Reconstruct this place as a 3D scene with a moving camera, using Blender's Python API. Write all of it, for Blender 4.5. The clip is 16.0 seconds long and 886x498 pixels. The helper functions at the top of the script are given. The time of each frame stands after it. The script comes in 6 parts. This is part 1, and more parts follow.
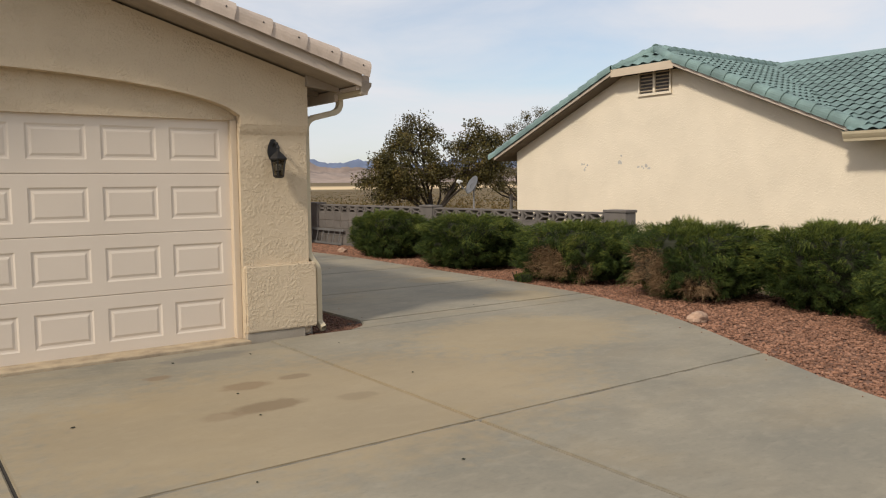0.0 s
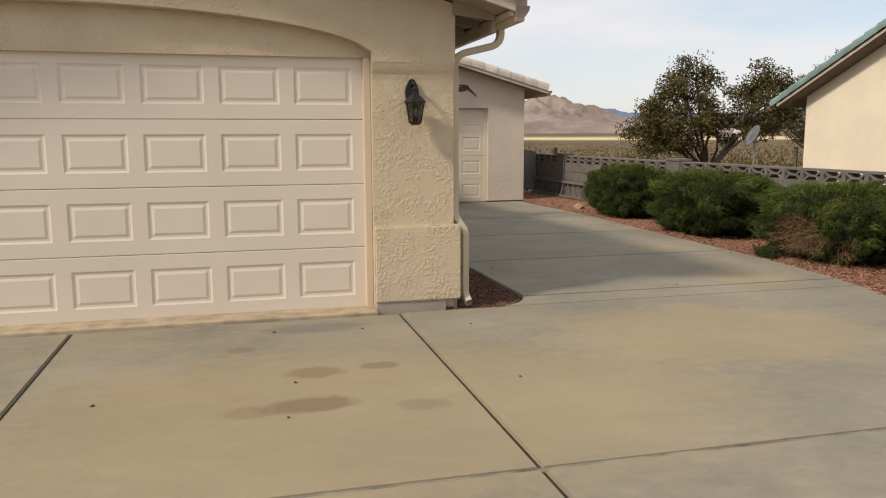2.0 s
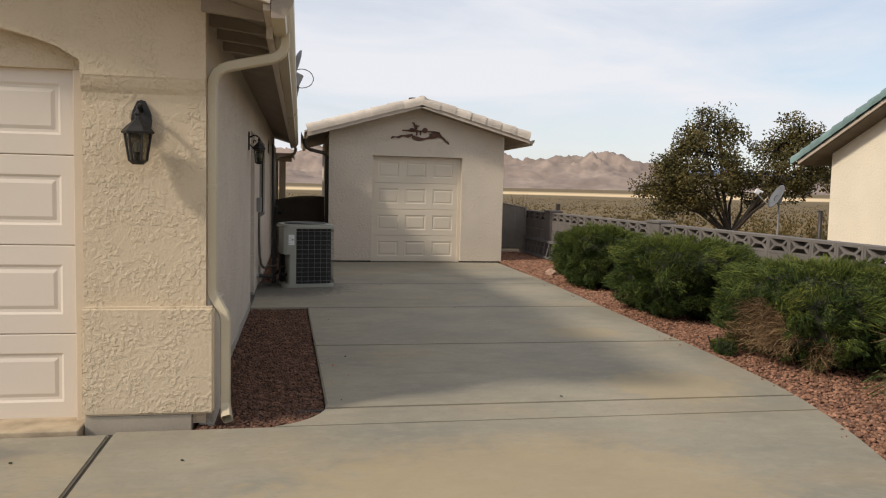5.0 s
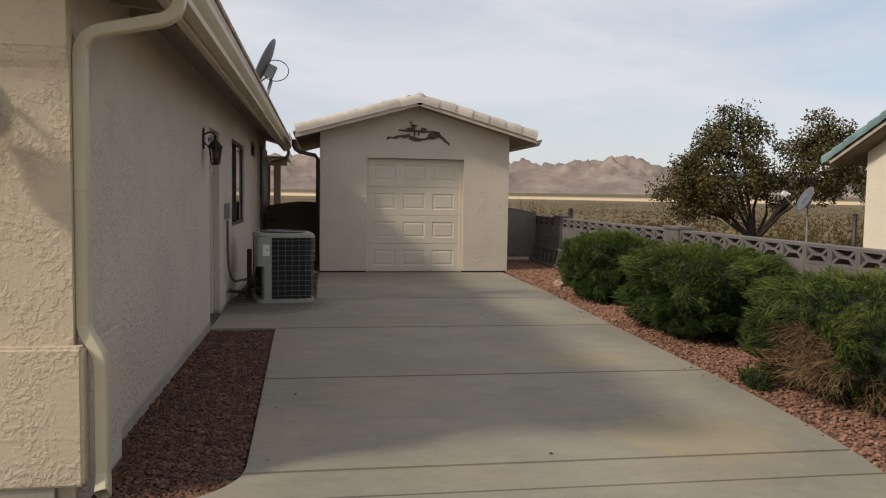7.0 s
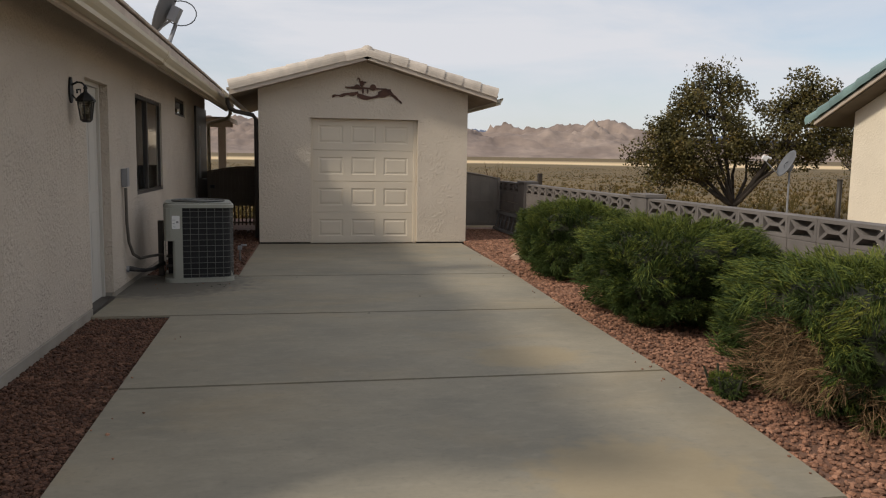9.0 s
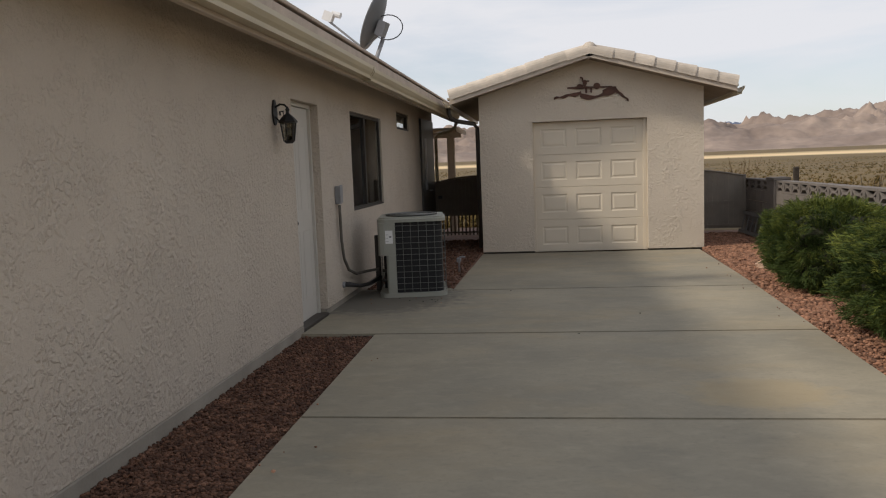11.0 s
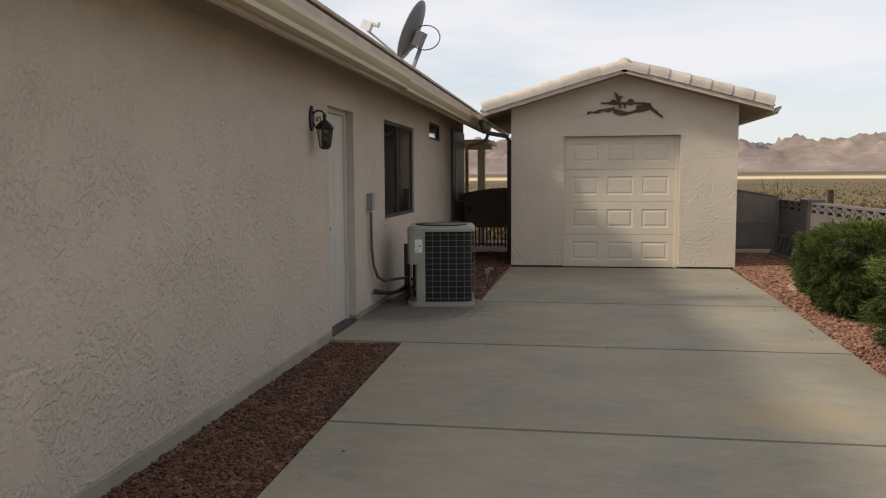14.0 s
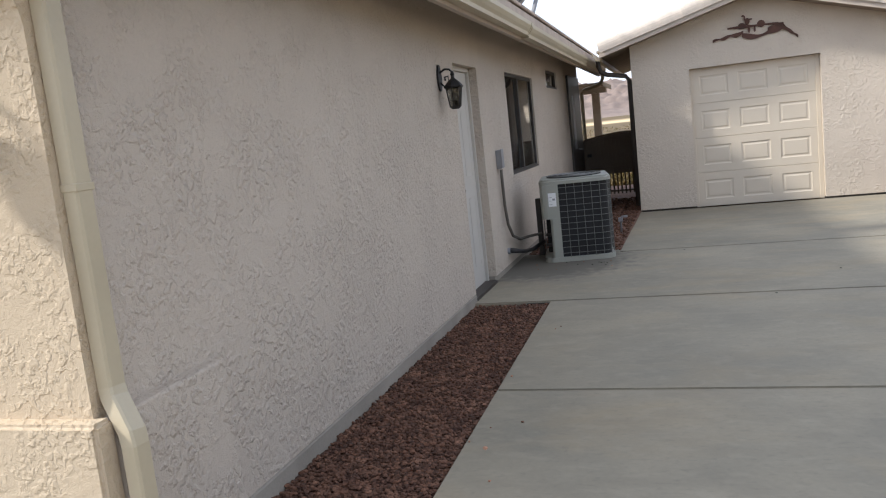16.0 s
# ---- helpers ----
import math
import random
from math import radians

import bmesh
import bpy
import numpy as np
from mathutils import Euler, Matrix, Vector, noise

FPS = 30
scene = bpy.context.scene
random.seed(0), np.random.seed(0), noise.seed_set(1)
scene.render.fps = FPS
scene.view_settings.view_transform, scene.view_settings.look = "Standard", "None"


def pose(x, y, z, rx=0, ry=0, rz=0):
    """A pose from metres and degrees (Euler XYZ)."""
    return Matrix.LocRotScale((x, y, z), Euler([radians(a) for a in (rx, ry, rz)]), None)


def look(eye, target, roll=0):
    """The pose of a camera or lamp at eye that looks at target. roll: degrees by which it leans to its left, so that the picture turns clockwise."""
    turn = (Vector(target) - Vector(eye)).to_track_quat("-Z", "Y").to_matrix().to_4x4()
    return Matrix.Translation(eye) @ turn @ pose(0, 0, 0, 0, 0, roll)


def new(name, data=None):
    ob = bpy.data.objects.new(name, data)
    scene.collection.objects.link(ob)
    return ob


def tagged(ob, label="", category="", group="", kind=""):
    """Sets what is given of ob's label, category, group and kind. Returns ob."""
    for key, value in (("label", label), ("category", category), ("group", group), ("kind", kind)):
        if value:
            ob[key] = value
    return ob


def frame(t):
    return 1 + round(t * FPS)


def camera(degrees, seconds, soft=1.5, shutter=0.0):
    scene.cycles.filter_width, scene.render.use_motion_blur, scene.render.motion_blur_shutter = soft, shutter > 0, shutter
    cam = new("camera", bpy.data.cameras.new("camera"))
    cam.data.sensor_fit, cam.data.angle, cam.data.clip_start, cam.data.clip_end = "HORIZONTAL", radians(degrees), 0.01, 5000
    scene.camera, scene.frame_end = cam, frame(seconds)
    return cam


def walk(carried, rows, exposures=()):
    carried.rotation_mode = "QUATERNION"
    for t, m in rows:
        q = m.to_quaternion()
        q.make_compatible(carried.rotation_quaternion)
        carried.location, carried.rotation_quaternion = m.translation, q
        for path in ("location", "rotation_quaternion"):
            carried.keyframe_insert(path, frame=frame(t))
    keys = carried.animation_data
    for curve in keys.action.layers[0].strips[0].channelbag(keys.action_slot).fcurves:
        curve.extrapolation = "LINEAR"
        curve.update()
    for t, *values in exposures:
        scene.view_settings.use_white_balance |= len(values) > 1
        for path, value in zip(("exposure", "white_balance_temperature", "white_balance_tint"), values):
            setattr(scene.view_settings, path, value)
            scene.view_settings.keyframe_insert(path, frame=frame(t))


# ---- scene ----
cam = camera(59.0, 16.0, 1.15)
PATH = [
    (0, (0.056, 0.486, 1.465), (1.226, 2.1, 1.302), -0.6),
    (0.5, (0.473, 0.599, 1.428), (1.598, 2.233, 1.18), -1.4),
    (1, (0.891, 0.745, 1.444), (1.741, 2.523, 1.104), -0.3),
    (1.5, (1.316, 1.03, 1.455), (1.908, 2.92, 1.177), -2.3),
    (2, (1.797, 1.176, 1.449), (2.292, 3.093, 1.166), -0.2),
    (2.5, (2.231, 1.486, 1.433), (2.724, 3.41, 1.196), -0.2),
    (3, (2.679, 1.68, 1.431), (3.188, 3.609, 1.296), -2.1),
    (3.5, (3.09, 1.892, 1.457), (3.431, 3.854, 1.269), -0.3),
    (4, (3.444, 2.235, 1.461), (3.813, 4.197, 1.348), -1.7),
    (4.5, (3.816, 2.462, 1.445), (4.12, 4.436, 1.35), -1.1),
    (5, (4.093, 2.748, 1.443), (4.455, 4.709, 1.292), 1.3),
    (7.5, (4.82, 4.111, 1.424), (5.111, 6.086, 1.292), 1.2),
    (8, (5.048, 4.403, 1.427), (5.304, 6.383, 1.3), 2.1),
    (8.5, (5.234, 4.728, 1.414), (5.504, 6.704, 1.258), 3.0),
    (9, (5.351, 4.956, 1.426), (5.71, 6.911, 1.199), 0.9),
    (9.5, (5.562, 5.172, 1.455), (5.547, 7.16, 1.237), 0.6),
    (12, (5.736, 5.589, 1.43), (5.444, 7.557, 1.217), -2.8),
    (12.5, (5.746, 5.595, 1.403), (5.43, 7.555, 1.162), -3.3),
    (13, (5.768, 5.567, 1.431), (5.394, 7.521, 1.231), -2.1),
    (13.5, (5.753, 5.544, 1.421), (5.39, 7.503, 1.239), -1.4),
    (14, (5.676, 5.51, 1.439), (5.351, 7.475, 1.258), -0.4),
    (14.5, (5.525, 5.466, 1.452), (5.273, 7.446, 1.326), -0.3),
    (15, (5.436, 5.458, 1.447), (5.008, 7.41, 1.361), -2.1),
    (15.5, (5.416, 5.565, 1.454), (4.916, 7.489, 1.237), -4.0),
    (16, (5.345, 5.683, 1.457), (4.749, 7.572, 1.18), -6.3),
]
EXPOSURES = [(0.0, -0.2, 6500, 10), (0.5, -0.28, 6550, 10), (1.0, -0.16, 6250, 10), (1.5, -0.1, 6550, 10), (2.0, -0.1, 6650, 10), (3.0, -0.05, 6500, 10), (4.0, -0.06, 6450, 10), (5.2, -0.08, 6450, 10), (7.5, -0.32, 6350, 10), (9.0, -0.31, 6420, 10), (9.6, -0.33, 6420, 10), (12.0, 0.07, 6480, 10), (12.5, 0.17, 6460, 10), (13.0, -0.01, 6500, 10), (14.0, -0.04, 6500, 10), (14.5, -0.18, 6450, 10), (15.2, -0.24, 6450, 10), (16.0, 0.62, 5750, 10)]
walk(cam, [(t, look(eye, target, roll)) for t, eye, target, roll in PATH], EXPOSURES)

# ---- light ----
SUN_DIR = Vector((-0.74, -0.28, 0.635)).normalized()
sun_data = bpy.data.lights.new("sun", "SUN")
sun_data.energy, sun_data.angle, sun_data.color = 3.2, radians(6), (1.0, 0.90, 0.76)
sun = new("sun", sun_data)
sun.matrix_world = look((0, 0, 30), Vector((0, 0, 30)) - SUN_DIR)

world = bpy.data.worlds.new("sky")
scene.world = world
world.use_nodes = True
wn, wl = world.node_tree.nodes, world.node_tree.links
wn.clear()
w_out = wn.new("ShaderNodeOutputWorld")
w_bg = wn.new("ShaderNodeBackground")
w_sky = wn.new("ShaderNodeTexSky")
w_sky.sky_type, w_sky.sun_disc = "NISHITA", False
w_sky.sun_elevation = math.asin(SUN_DIR.z)
w_sky.sun_rotation = math.atan2(SUN_DIR.x, SUN_DIR.y)
w_bg.inputs["Strength"].default_value = 0.142
w_co = wn.new("ShaderNodeTexCoord")
w_map = wn.new("ShaderNodeMapping")
w_map.inputs["Rotation"].default_value = (0.1, 0.0, radians(-25))
w_map.inputs["Scale"].default_value = (1.0, 2.0, 5.5)
w_no = wn.new("ShaderNodeTexNoise")
w_no.inputs["Scale"].default_value = 1.7
w_no.inputs["Detail"].default_value = 7
w_no.inputs["Roughness"].default_value = 0.55
w_no.inputs["Distortion"].default_value = 0.5
w_ramp = wn.new("ShaderNodeValToRGB")
w_ramp.color_ramp.elements[0].position, w_ramp.color_ramp.elements[1].position = 0.28, 0.60
w_ramp.color_ramp.elements[0].color = (0.30, 0.30, 0.30, 1)
w_ramp.color_ramp.elements[1].color = (0.97, 0.97, 0.97, 1)
w_mix = wn.new("ShaderNodeMix")
w_mix.data_type = "RGBA"
w_mix.inputs["B"].default_value = (6.35, 6.35, 6.6, 1)
wl.new(w_co.outputs["Generated"], w_map.inputs["Vector"])
wl.new(w_map.outputs["Vector"], w_no.inputs["Vector"])
wl.new(w_no.outputs["Fac"], w_ramp.inputs["Fac"])
wl.new(w_ramp.outputs["Color"], w_mix.inputs["Factor"])
wl.new(w_sky.outputs["Color"], w_mix.inputs["A"])
wl.new(w_mix.outputs["Result"], w_bg.inputs["Color"])
wl.new(w_bg.outputs["Background"], w_out.inputs["Surface"])


# ---- materials ----
def material(name, colour, rough=0.8, metal=0.0, tones=(), scale=4.0, fine=60.0, mottle=0.15, grain=0.08, bump=0.0, bump_scale=80.0, bump_size=0.01, per_object=0.0, spec=0.5):
    """A principled surface with broad mottling, fine grain and relief in object space of the world."""
    m = bpy.data.materials.new(name)
    m.use_nodes = True
    n, l = m.node_tree.nodes, m.node_tree.links
    b = n["Principled BSDF"]
    b.inputs["Roughness"].default_value, b.inputs["Metallic"].default_value = rough, metal
    b.inputs["Specular IOR Level"].default_value = spec
    geo = n.new("ShaderNodeNewGeometry")
    big, small = n.new("ShaderNodeTexNoise"), n.new("ShaderNodeTexNoise")
    big.inputs["Scale"].default_value, big.inputs["Detail"].default_value = scale, 5
    small.inputs["Scale"].default_value, small.inputs["Detail"].default_value = fine, 4
    for k in (big, small):
        l.new(geo.outputs["Position"], k.inputs["Vector"])
    ramp = n.new("ShaderNodeValToRGB")
    dark = tones[0] if tones else tuple(c * (1 - mottle) for c in colour)
    light = tones[1] if len(tones) > 1 else tuple(min(1, c * (1 + mottle)) for c in colour)
    ramp.color_ramp.elements[0].position, ramp.color_ramp.elements[0].color = 0.3, (*dark, 1)
    ramp.color_ramp.elements[1].position, ramp.color_ramp.elements[1].color = 0.7, (*light, 1)
    mid = ramp.color_ramp.elements.new(0.5)
    mid.color = (*colour, 1)
    l.new(big.outputs["Fac"], ramp.inputs["Fac"])
    add = n.new("ShaderNodeMath")
    add.operation = "MULTIPLY_ADD"
    add.inputs[1].default_value, add.inputs[2].default_value = 2 * grain, 1 - grain
    l.new(small.outputs["Fac"], add.inputs[0])
    hsv = n.new("ShaderNodeHueSaturation")
    l.new(ramp.outputs["Color"], hsv.inputs["Color"])
    value = add.outputs[0]
    if per_object:
        info = n.new("ShaderNodeObjectInfo")
        mul = n.new("ShaderNodeMath")
        mul.operation = "MULTIPLY_ADD"
        mul.inputs[1].default_value, mul.inputs[2].default_value = 2 * per_object, 1 - per_object
        l.new(info.outputs["Random"], mul.inputs[0])
        both = n.new("ShaderNodeMath")
        both.operation = "MULTIPLY"
        l.new(mul.outputs[0], both.inputs[0])
        l.new(value, both.inputs[1])
        value = both.outputs[0]
    l.new(value, hsv.inputs["Value"])
    l.new(hsv.outputs["Color"], b.inputs["Base Color"])
    if bump:
        rel = n.new("ShaderNodeTexNoise")
        rel.inputs["Scale"].default_value, rel.inputs["Detail"].default_value = bump_scale, 3
        l.new(geo.outputs["Position"], rel.inputs["Vector"])
        bp = n.new("ShaderNodeBump")
        bp.inputs["Strength"].default_value, bp.inputs["Distance"].default_value = bump, bump_size
        l.new(rel.outputs["Fac"], bp.inputs["Height"])
        l.new(bp.outputs["Normal"], b.inputs["Normal"])
    return m


def island_tint(m, amount):
    """Varies a joined mesh piece by piece."""
    n, l = m.node_tree.nodes, m.node_tree.links
    b = n["Principled BSDF"]
    old = b.inputs["Base Color"].links[0].from_socket
    geo, mul, hsv = n.new("ShaderNodeNewGeometry"), n.new("ShaderNodeMath"), n.new("ShaderNodeHueSaturation")
    mul.operation = "MULTIPLY_ADD"
    mul.inputs[1].default_value, mul.inputs[2].default_value = 2 * amount, 1 - amount
    l.new(geo.outputs["Random Per Island"], mul.inputs[0])
    l.new(mul.outputs[0], hsv.inputs["Value"])
    l.new(old, hsv.inputs["Color"])
    l.new(hsv.outputs["Color"], b.inputs["Base Color"])
    return m


def stucco(name, colour, depth, scale=26.0):
    """Knock-down plaster: flattened splats over a fine sand grain."""
    m = material(name, colour, rough=0.92, scale=1.3, fine=90, mottle=0.05, grain=0.05, spec=0.25)
    n, l = m.node_tree.nodes, m.node_tree.links
    geo = n.new("ShaderNodeNewGeometry")
    splat, sand = n.new("ShaderNodeTexNoise"), n.new("ShaderNodeTexNoise")
    splat.inputs["Scale"].default_value, splat.inputs["Detail"].default_value = scale, 6
    splat.inputs["Distortion"].default_value = 0.15
    sand.inputs["Scale"].default_value = 240
    for k in (splat, sand):
        l.new(geo.outputs["Position"], k.inputs["Vector"])
    flat = n.new("ShaderNodeValToRGB")
    flat.color_ramp.elements[0].position, flat.color_ramp.elements[1].position = 0.45, 0.60
    l.new(splat.outputs["Fac"], flat.inputs["Fac"])
    # the trowel pressed harder in some places than in others
    press, amount, patchy = n.new("ShaderNodeTexNoise"), n.new("ShaderNodeMapRange"), n.new("ShaderNodeMath")
    press.inputs["Scale"].default_value, press.inputs["Detail"].default_value = scale * 0.16, 3
    l.new(geo.outputs["Position"], press.inputs["Vector"])
    amount.inputs["From Min"].default_value, amount.inputs["From Max"].default_value = 0.36, 0.64
    amount.inputs["To Min"].default_value = 0.12
    l.new(press.outputs["Fac"], amount.inputs["Value"])
    patchy.operation = "MULTIPLY"
    l.new(flat.outputs["Color"], patchy.inputs[0])
    l.new(amount.outputs["Result"], patchy.inputs[1])
    mix = n.new("ShaderNodeMath")
    mix.operation = "MULTIPLY_ADD"
    mix.inputs[1].default_value = 0.35
    l.new(sand.outputs["Fac"], mix.inputs[0])
    l.new(patchy.outputs[0], mix.inputs[2])
    bp = n.new("ShaderNodeBump")
    bp.inputs["Strength"].default_value, bp.inputs["Distance"].default_value = 0.6, depth
    l.new(mix.outputs[0], bp.inputs["Height"])
    l.new(bp.outputs["Normal"], n["Principled BSDF"].inputs["Normal"])
    return m


def concrete_slab():
    """Broom-finished drive: grey with warm rust stains, sun-warmed areas and a few dark blots."""
    m = material("drive_concrete", (0.268, 0.238, 0.178), rough=0.82, tones=((0.218, 0.199, 0.154), (0.318, 0.278, 0.204)), scale=0.9, fine=38, grain=0.10, bump=0.25, bump_scale=220, bump_size=0.002, spec=0.3)
    n, l = m.node_tree.nodes, m.node_tree.links
    b = n["Principled BSDF"]
    old = b.inputs["Base Color"].links[0].from_socket
    geo = n.new("ShaderNodeNewGeometry")
    last = old
    for scale, lo, hi, colour, amount, offset in ((0.9, 0.50, 0.70, (0.345, 0.268, 0.160), 0.42, 3.0), (0.7, 0.46, 0.66, (0.200, 0.186, 0.150), 0.42, 27.0), (2.6, 0.50, 0.72, (0.19, 0.172, 0.134), 0.38, 41.0), (7.0, 0.50, 0.78, (0.345, 0.305, 0.23), 0.45, 5.0), (19.0, 0.55, 0.75, (0.17, 0.155, 0.122), 0.35, 13.0)):
        tex, ramp, mix, mv = n.new("ShaderNodeTexNoise"), n.new("ShaderNodeMapRange"), n.new("ShaderNodeMix"), n.new("ShaderNodeMapping")
        tex.inputs["Scale"].default_value, tex.inputs["Detail"].default_value = scale, 7
        tex.inputs["Distortion"].default_value = 0.4
        mv.inputs["Location"].default_value = (offset, offset * 0.7, 0)
        mv.inputs["Scale"].default_value = (1.0, 1.7, 1.0)
        l.new(geo.outputs["Position"], mv.inputs["Vector"])
        l.new(mv.outputs["Vector"], tex.inputs["Vector"])
        ramp.inputs["From Min"].default_value, ramp.inputs["From Max"].default_value = lo, hi
        ramp.inputs["To Max"].default_value = amount
        l.new(tex.outputs["Fac"], ramp.inputs["Value"])
        mix.data_type = "RGBA"
        mix.inputs["B"].default_value = (*colour, 1)
        l.new(ramp.outputs["Result"], mix.inputs["Factor"])
        l.new(last, mix.inputs["A"])
        last = mix.outputs["Result"]
    # oil spots before the garage and a damp stain, shading painted in, round the condenser
    # first four blots: tan staining with the sun's warmth put into its colour
    for sx, sy, rx, ry, colour, amount in ((2.4, 5.2, 2.3, 1.4, (0.37, 0.275, 0.150), 0.5), (5.2, 6.2, 1.3, 0.9, (0.38, 0.285, 0.155), 0.5), (6.9, 8.2, 0.55, 0.5, (0.38, 0.29, 0.16), 0.5), (7.0, 10.4, 0.45, 0.35, (0.38, 0.29, 0.16), 0.45), (2.2, 5.95, 0.20, 0.12, (0.204, 0.136, 0.076), 0.6), (2.12, 5.35, 0.28, 0.13, (0.187, 0.132, 0.076), 0.7), (1.75, 6.6, 0.11, 0.08, (0.204, 0.136, 0.076), 0.6), (2.62, 6.0, 0.13, 0.08, (0.187, 0.132, 0.081), 0.6), (2.72, 5.2, 0.16, 0.10, (0.204, 0.153, 0.093), 0.45), (1.8, 5.3, 0.16, 0.10, (0.212, 0.145, 0.085), 0.4), (2.3, 7.1, 0.45, 0.16, (0.145, 0.140, 0.128), 0.5), (3.85, 14.0, 1.0, 0.95, (0.118, 0.108, 0.090), 0.85)):
        mv, ln, wob, off, ramp, mix = n.new("ShaderNodeMapping"), n.new("ShaderNodeVectorMath"), n.new("ShaderNodeTexNoise"), n.new("ShaderNodeMath"), n.new("ShaderNodeMapRange"), n.new("ShaderNodeMix")
        mv.vector_type = "POINT"
        mv.inputs["Location"].default_value = (-sx / rx, -sy / ry, 0)
        mv.inputs["Scale"].default_value = (1 / rx, 1 / ry, 0.001)
        l.new(geo.outputs["Position"], mv.inputs["Vector"])
        ln.operation = "LENGTH"
        l.new(mv.outputs["Vector"], ln.inputs[0])
        wob.inputs["Scale"].default_value = 9.0
        l.new(geo.outputs["Position"], wob.inputs["Vector"])
        off.operation = "MULTIPLY_ADD"
        off.inputs[1].default_value = 0.8
        l.new(wob.outputs["Fac"], off.inputs[0])
        l.new(ln.outputs["Value"], off.inputs[2])
        ramp.inputs["From Min"].default_value, ramp.inputs["From Max"].default_value = 1.5, 1.1
        ramp.inputs["To Min"].default_value, ramp.inputs["To Max"].default_value = 0.0, amount
        l.new(off.outputs[0], ramp.inputs["Value"])
        mix.data_type = "RGBA"
        mix.inputs["B"].default_value = (*colour, 1)
        l.new(ramp.outputs["Result"], mix.inputs["Factor"])
        l.new(last, mix.inputs["A"])
        last = mix.outputs["Result"]
    l.new(last, b.inputs["Base Color"])
    return m


def glass(name, tint=(0.9, 0.95, 0.95), rough=0.02):
    m = bpy.data.materials.new(name)
    m.use_nodes = True
    b = m.node_tree.nodes["Principled BSDF"]
    b.inputs["Base Color"].default_value = (*tint, 1)
    b.inputs["Roughness"].default_value, b.inputs["Transmission Weight"].default_value, b.inputs["IOR"].default_value = rough, 1.0, 1.45
    return m


M_STUCCO = stucco("cream_stucco", (0.575, 0.468, 0.330), 0.012, 38)
# same paint as the front; cooler skylight is put into this colour
M_STUCCO_SIDE = stucco("skylit_side_stucco", (0.55, 0.478, 0.396), 0.022, 31)
M_SHED = stucco("shed_stucco", (0.59, 0.512, 0.415), 0.010, 26)
M_NEIGHBOUR = stucco("neighbour_stucco", (0.74, 0.65, 0.51), 0.006, 26)
M_DOOR = material("almond_door_paint", (0.65, 0.565, 0.47), rough=0.5, scale=1.2, fine=120, mottle=0.03, grain=0.02, bump=0.05, bump_scale=300, bump_size=0.001)
M_SHED_DOOR = material("cream_door_paint", (0.62, 0.54, 0.425), rough=0.5, scale=1.2, fine=120, mottle=0.04, grain=0.02)
M_TRIM = material("beige_trim_paint", (0.561, 0.459, 0.340), rough=0.6, scale=2, fine=80, mottle=0.06, grain=0.04)
M_FASCIA = material("fascia_paint", (0.476, 0.399, 0.323), rough=0.65, scale=2, fine=80, mottle=0.06, grain=0.05, bump=0.1, bump_scale=90, bump_size=0.002)
M_GUTTER = material("gutter_enamel", (0.49, 0.42, 0.29), rough=0.42, scale=1.5, fine=50, mottle=0.08, grain=0.04)
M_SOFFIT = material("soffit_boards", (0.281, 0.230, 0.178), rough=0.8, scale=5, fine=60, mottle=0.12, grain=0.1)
M_TILE = material("clay_tile", (0.50, 0.41, 0.335), rough=0.85, scale=5, fine=70, mottle=0.14, grain=0.1, bump=0.25, bump_scale=160, bump_size=0.003, per_object=0.09)
M_SHED_TILE = material("pale_tile", (0.527, 0.459, 0.383), rough=0.85, scale=5, fine=70, mottle=0.14, grain=0.1, bump=0.25, bump_scale=160, bump_size=0.003, per_object=0.09)
M_GREEN_TILE = material("green_tile", (0.15, 0.222, 0.208), rough=0.7, scale=3, fine=50, mottle=0.2, grain=0.12, bump=0.2, bump_scale=120, bump_size=0.003, per_object=0.14)
island_tint(M_GREEN_TILE, 0.14)
M_CONCRETE = concrete_slab()
M_JOINT = material("joint_filler", (0.038, 0.032, 0.025), rough=0.95, scale=6, fine=60, mottle=0.3, grain=0.2)
M_TOOLED = material("tooled_joint", (0.215, 0.19, 0.145), rough=0.95, scale=5, fine=60, tones=((0.10, 0.09, 0.07), (0.30, 0.27, 0.21)), grain=0.2)
M_FOOTING = material("footing_concrete", (0.37, 0.32, 0.25), rough=0.9, scale=3, fine=60, mottle=0.12, grain=0.1, bump=0.3, bump_scale=90, bump_size=0.004)
M_STEM = material("stem_wall_concrete", (0.30, 0.268, 0.222), rough=0.9, scale=3, fine=60, mottle=0.15, grain=0.12, bump=0.3, bump_scale=90, bump_size=0.004)
M_SILL = material("stained_sill", (0.40, 0.315, 0.21), rough=0.9, scale=6, fine=70, tones=((0.27, 0.21, 0.14), (0.48, 0.38, 0.25)), grain=0.12, bump=0.3, bump_scale=70, bump_size=0.004)
M_SOIL = material("red_soil", (0.162, 0.085, 0.055), rough=0.95, scale=7, fine=140, mottle=0.25, grain=0.25, bump=0.6, bump_scale=120, bump_size=0.01)
# darker copy of the red gravel, with the house's shade in its colour
M_SHADED_GRAVEL = island_tint(material("shaded_lava_gravel", (0.105, 0.050, 0.029), rough=0.95, scale=9, fine=160, tones=((0.075, 0.035, 0.022), (0.175, 0.09, 0.055)), grain=0.2, bump=0.4, bump_scale=200, bump_size=0.004), 0.5)
M_GRAVEL = island_tint(material("red_lava_gravel", (0.235, 0.117, 0.070), rough=0.95, scale=9, fine=160, tones=((0.16, 0.078, 0.047), (0.32, 0.172, 0.108)), grain=0.2, bump=0.4, bump_scale=200, bump_size=0.004), 0.42)
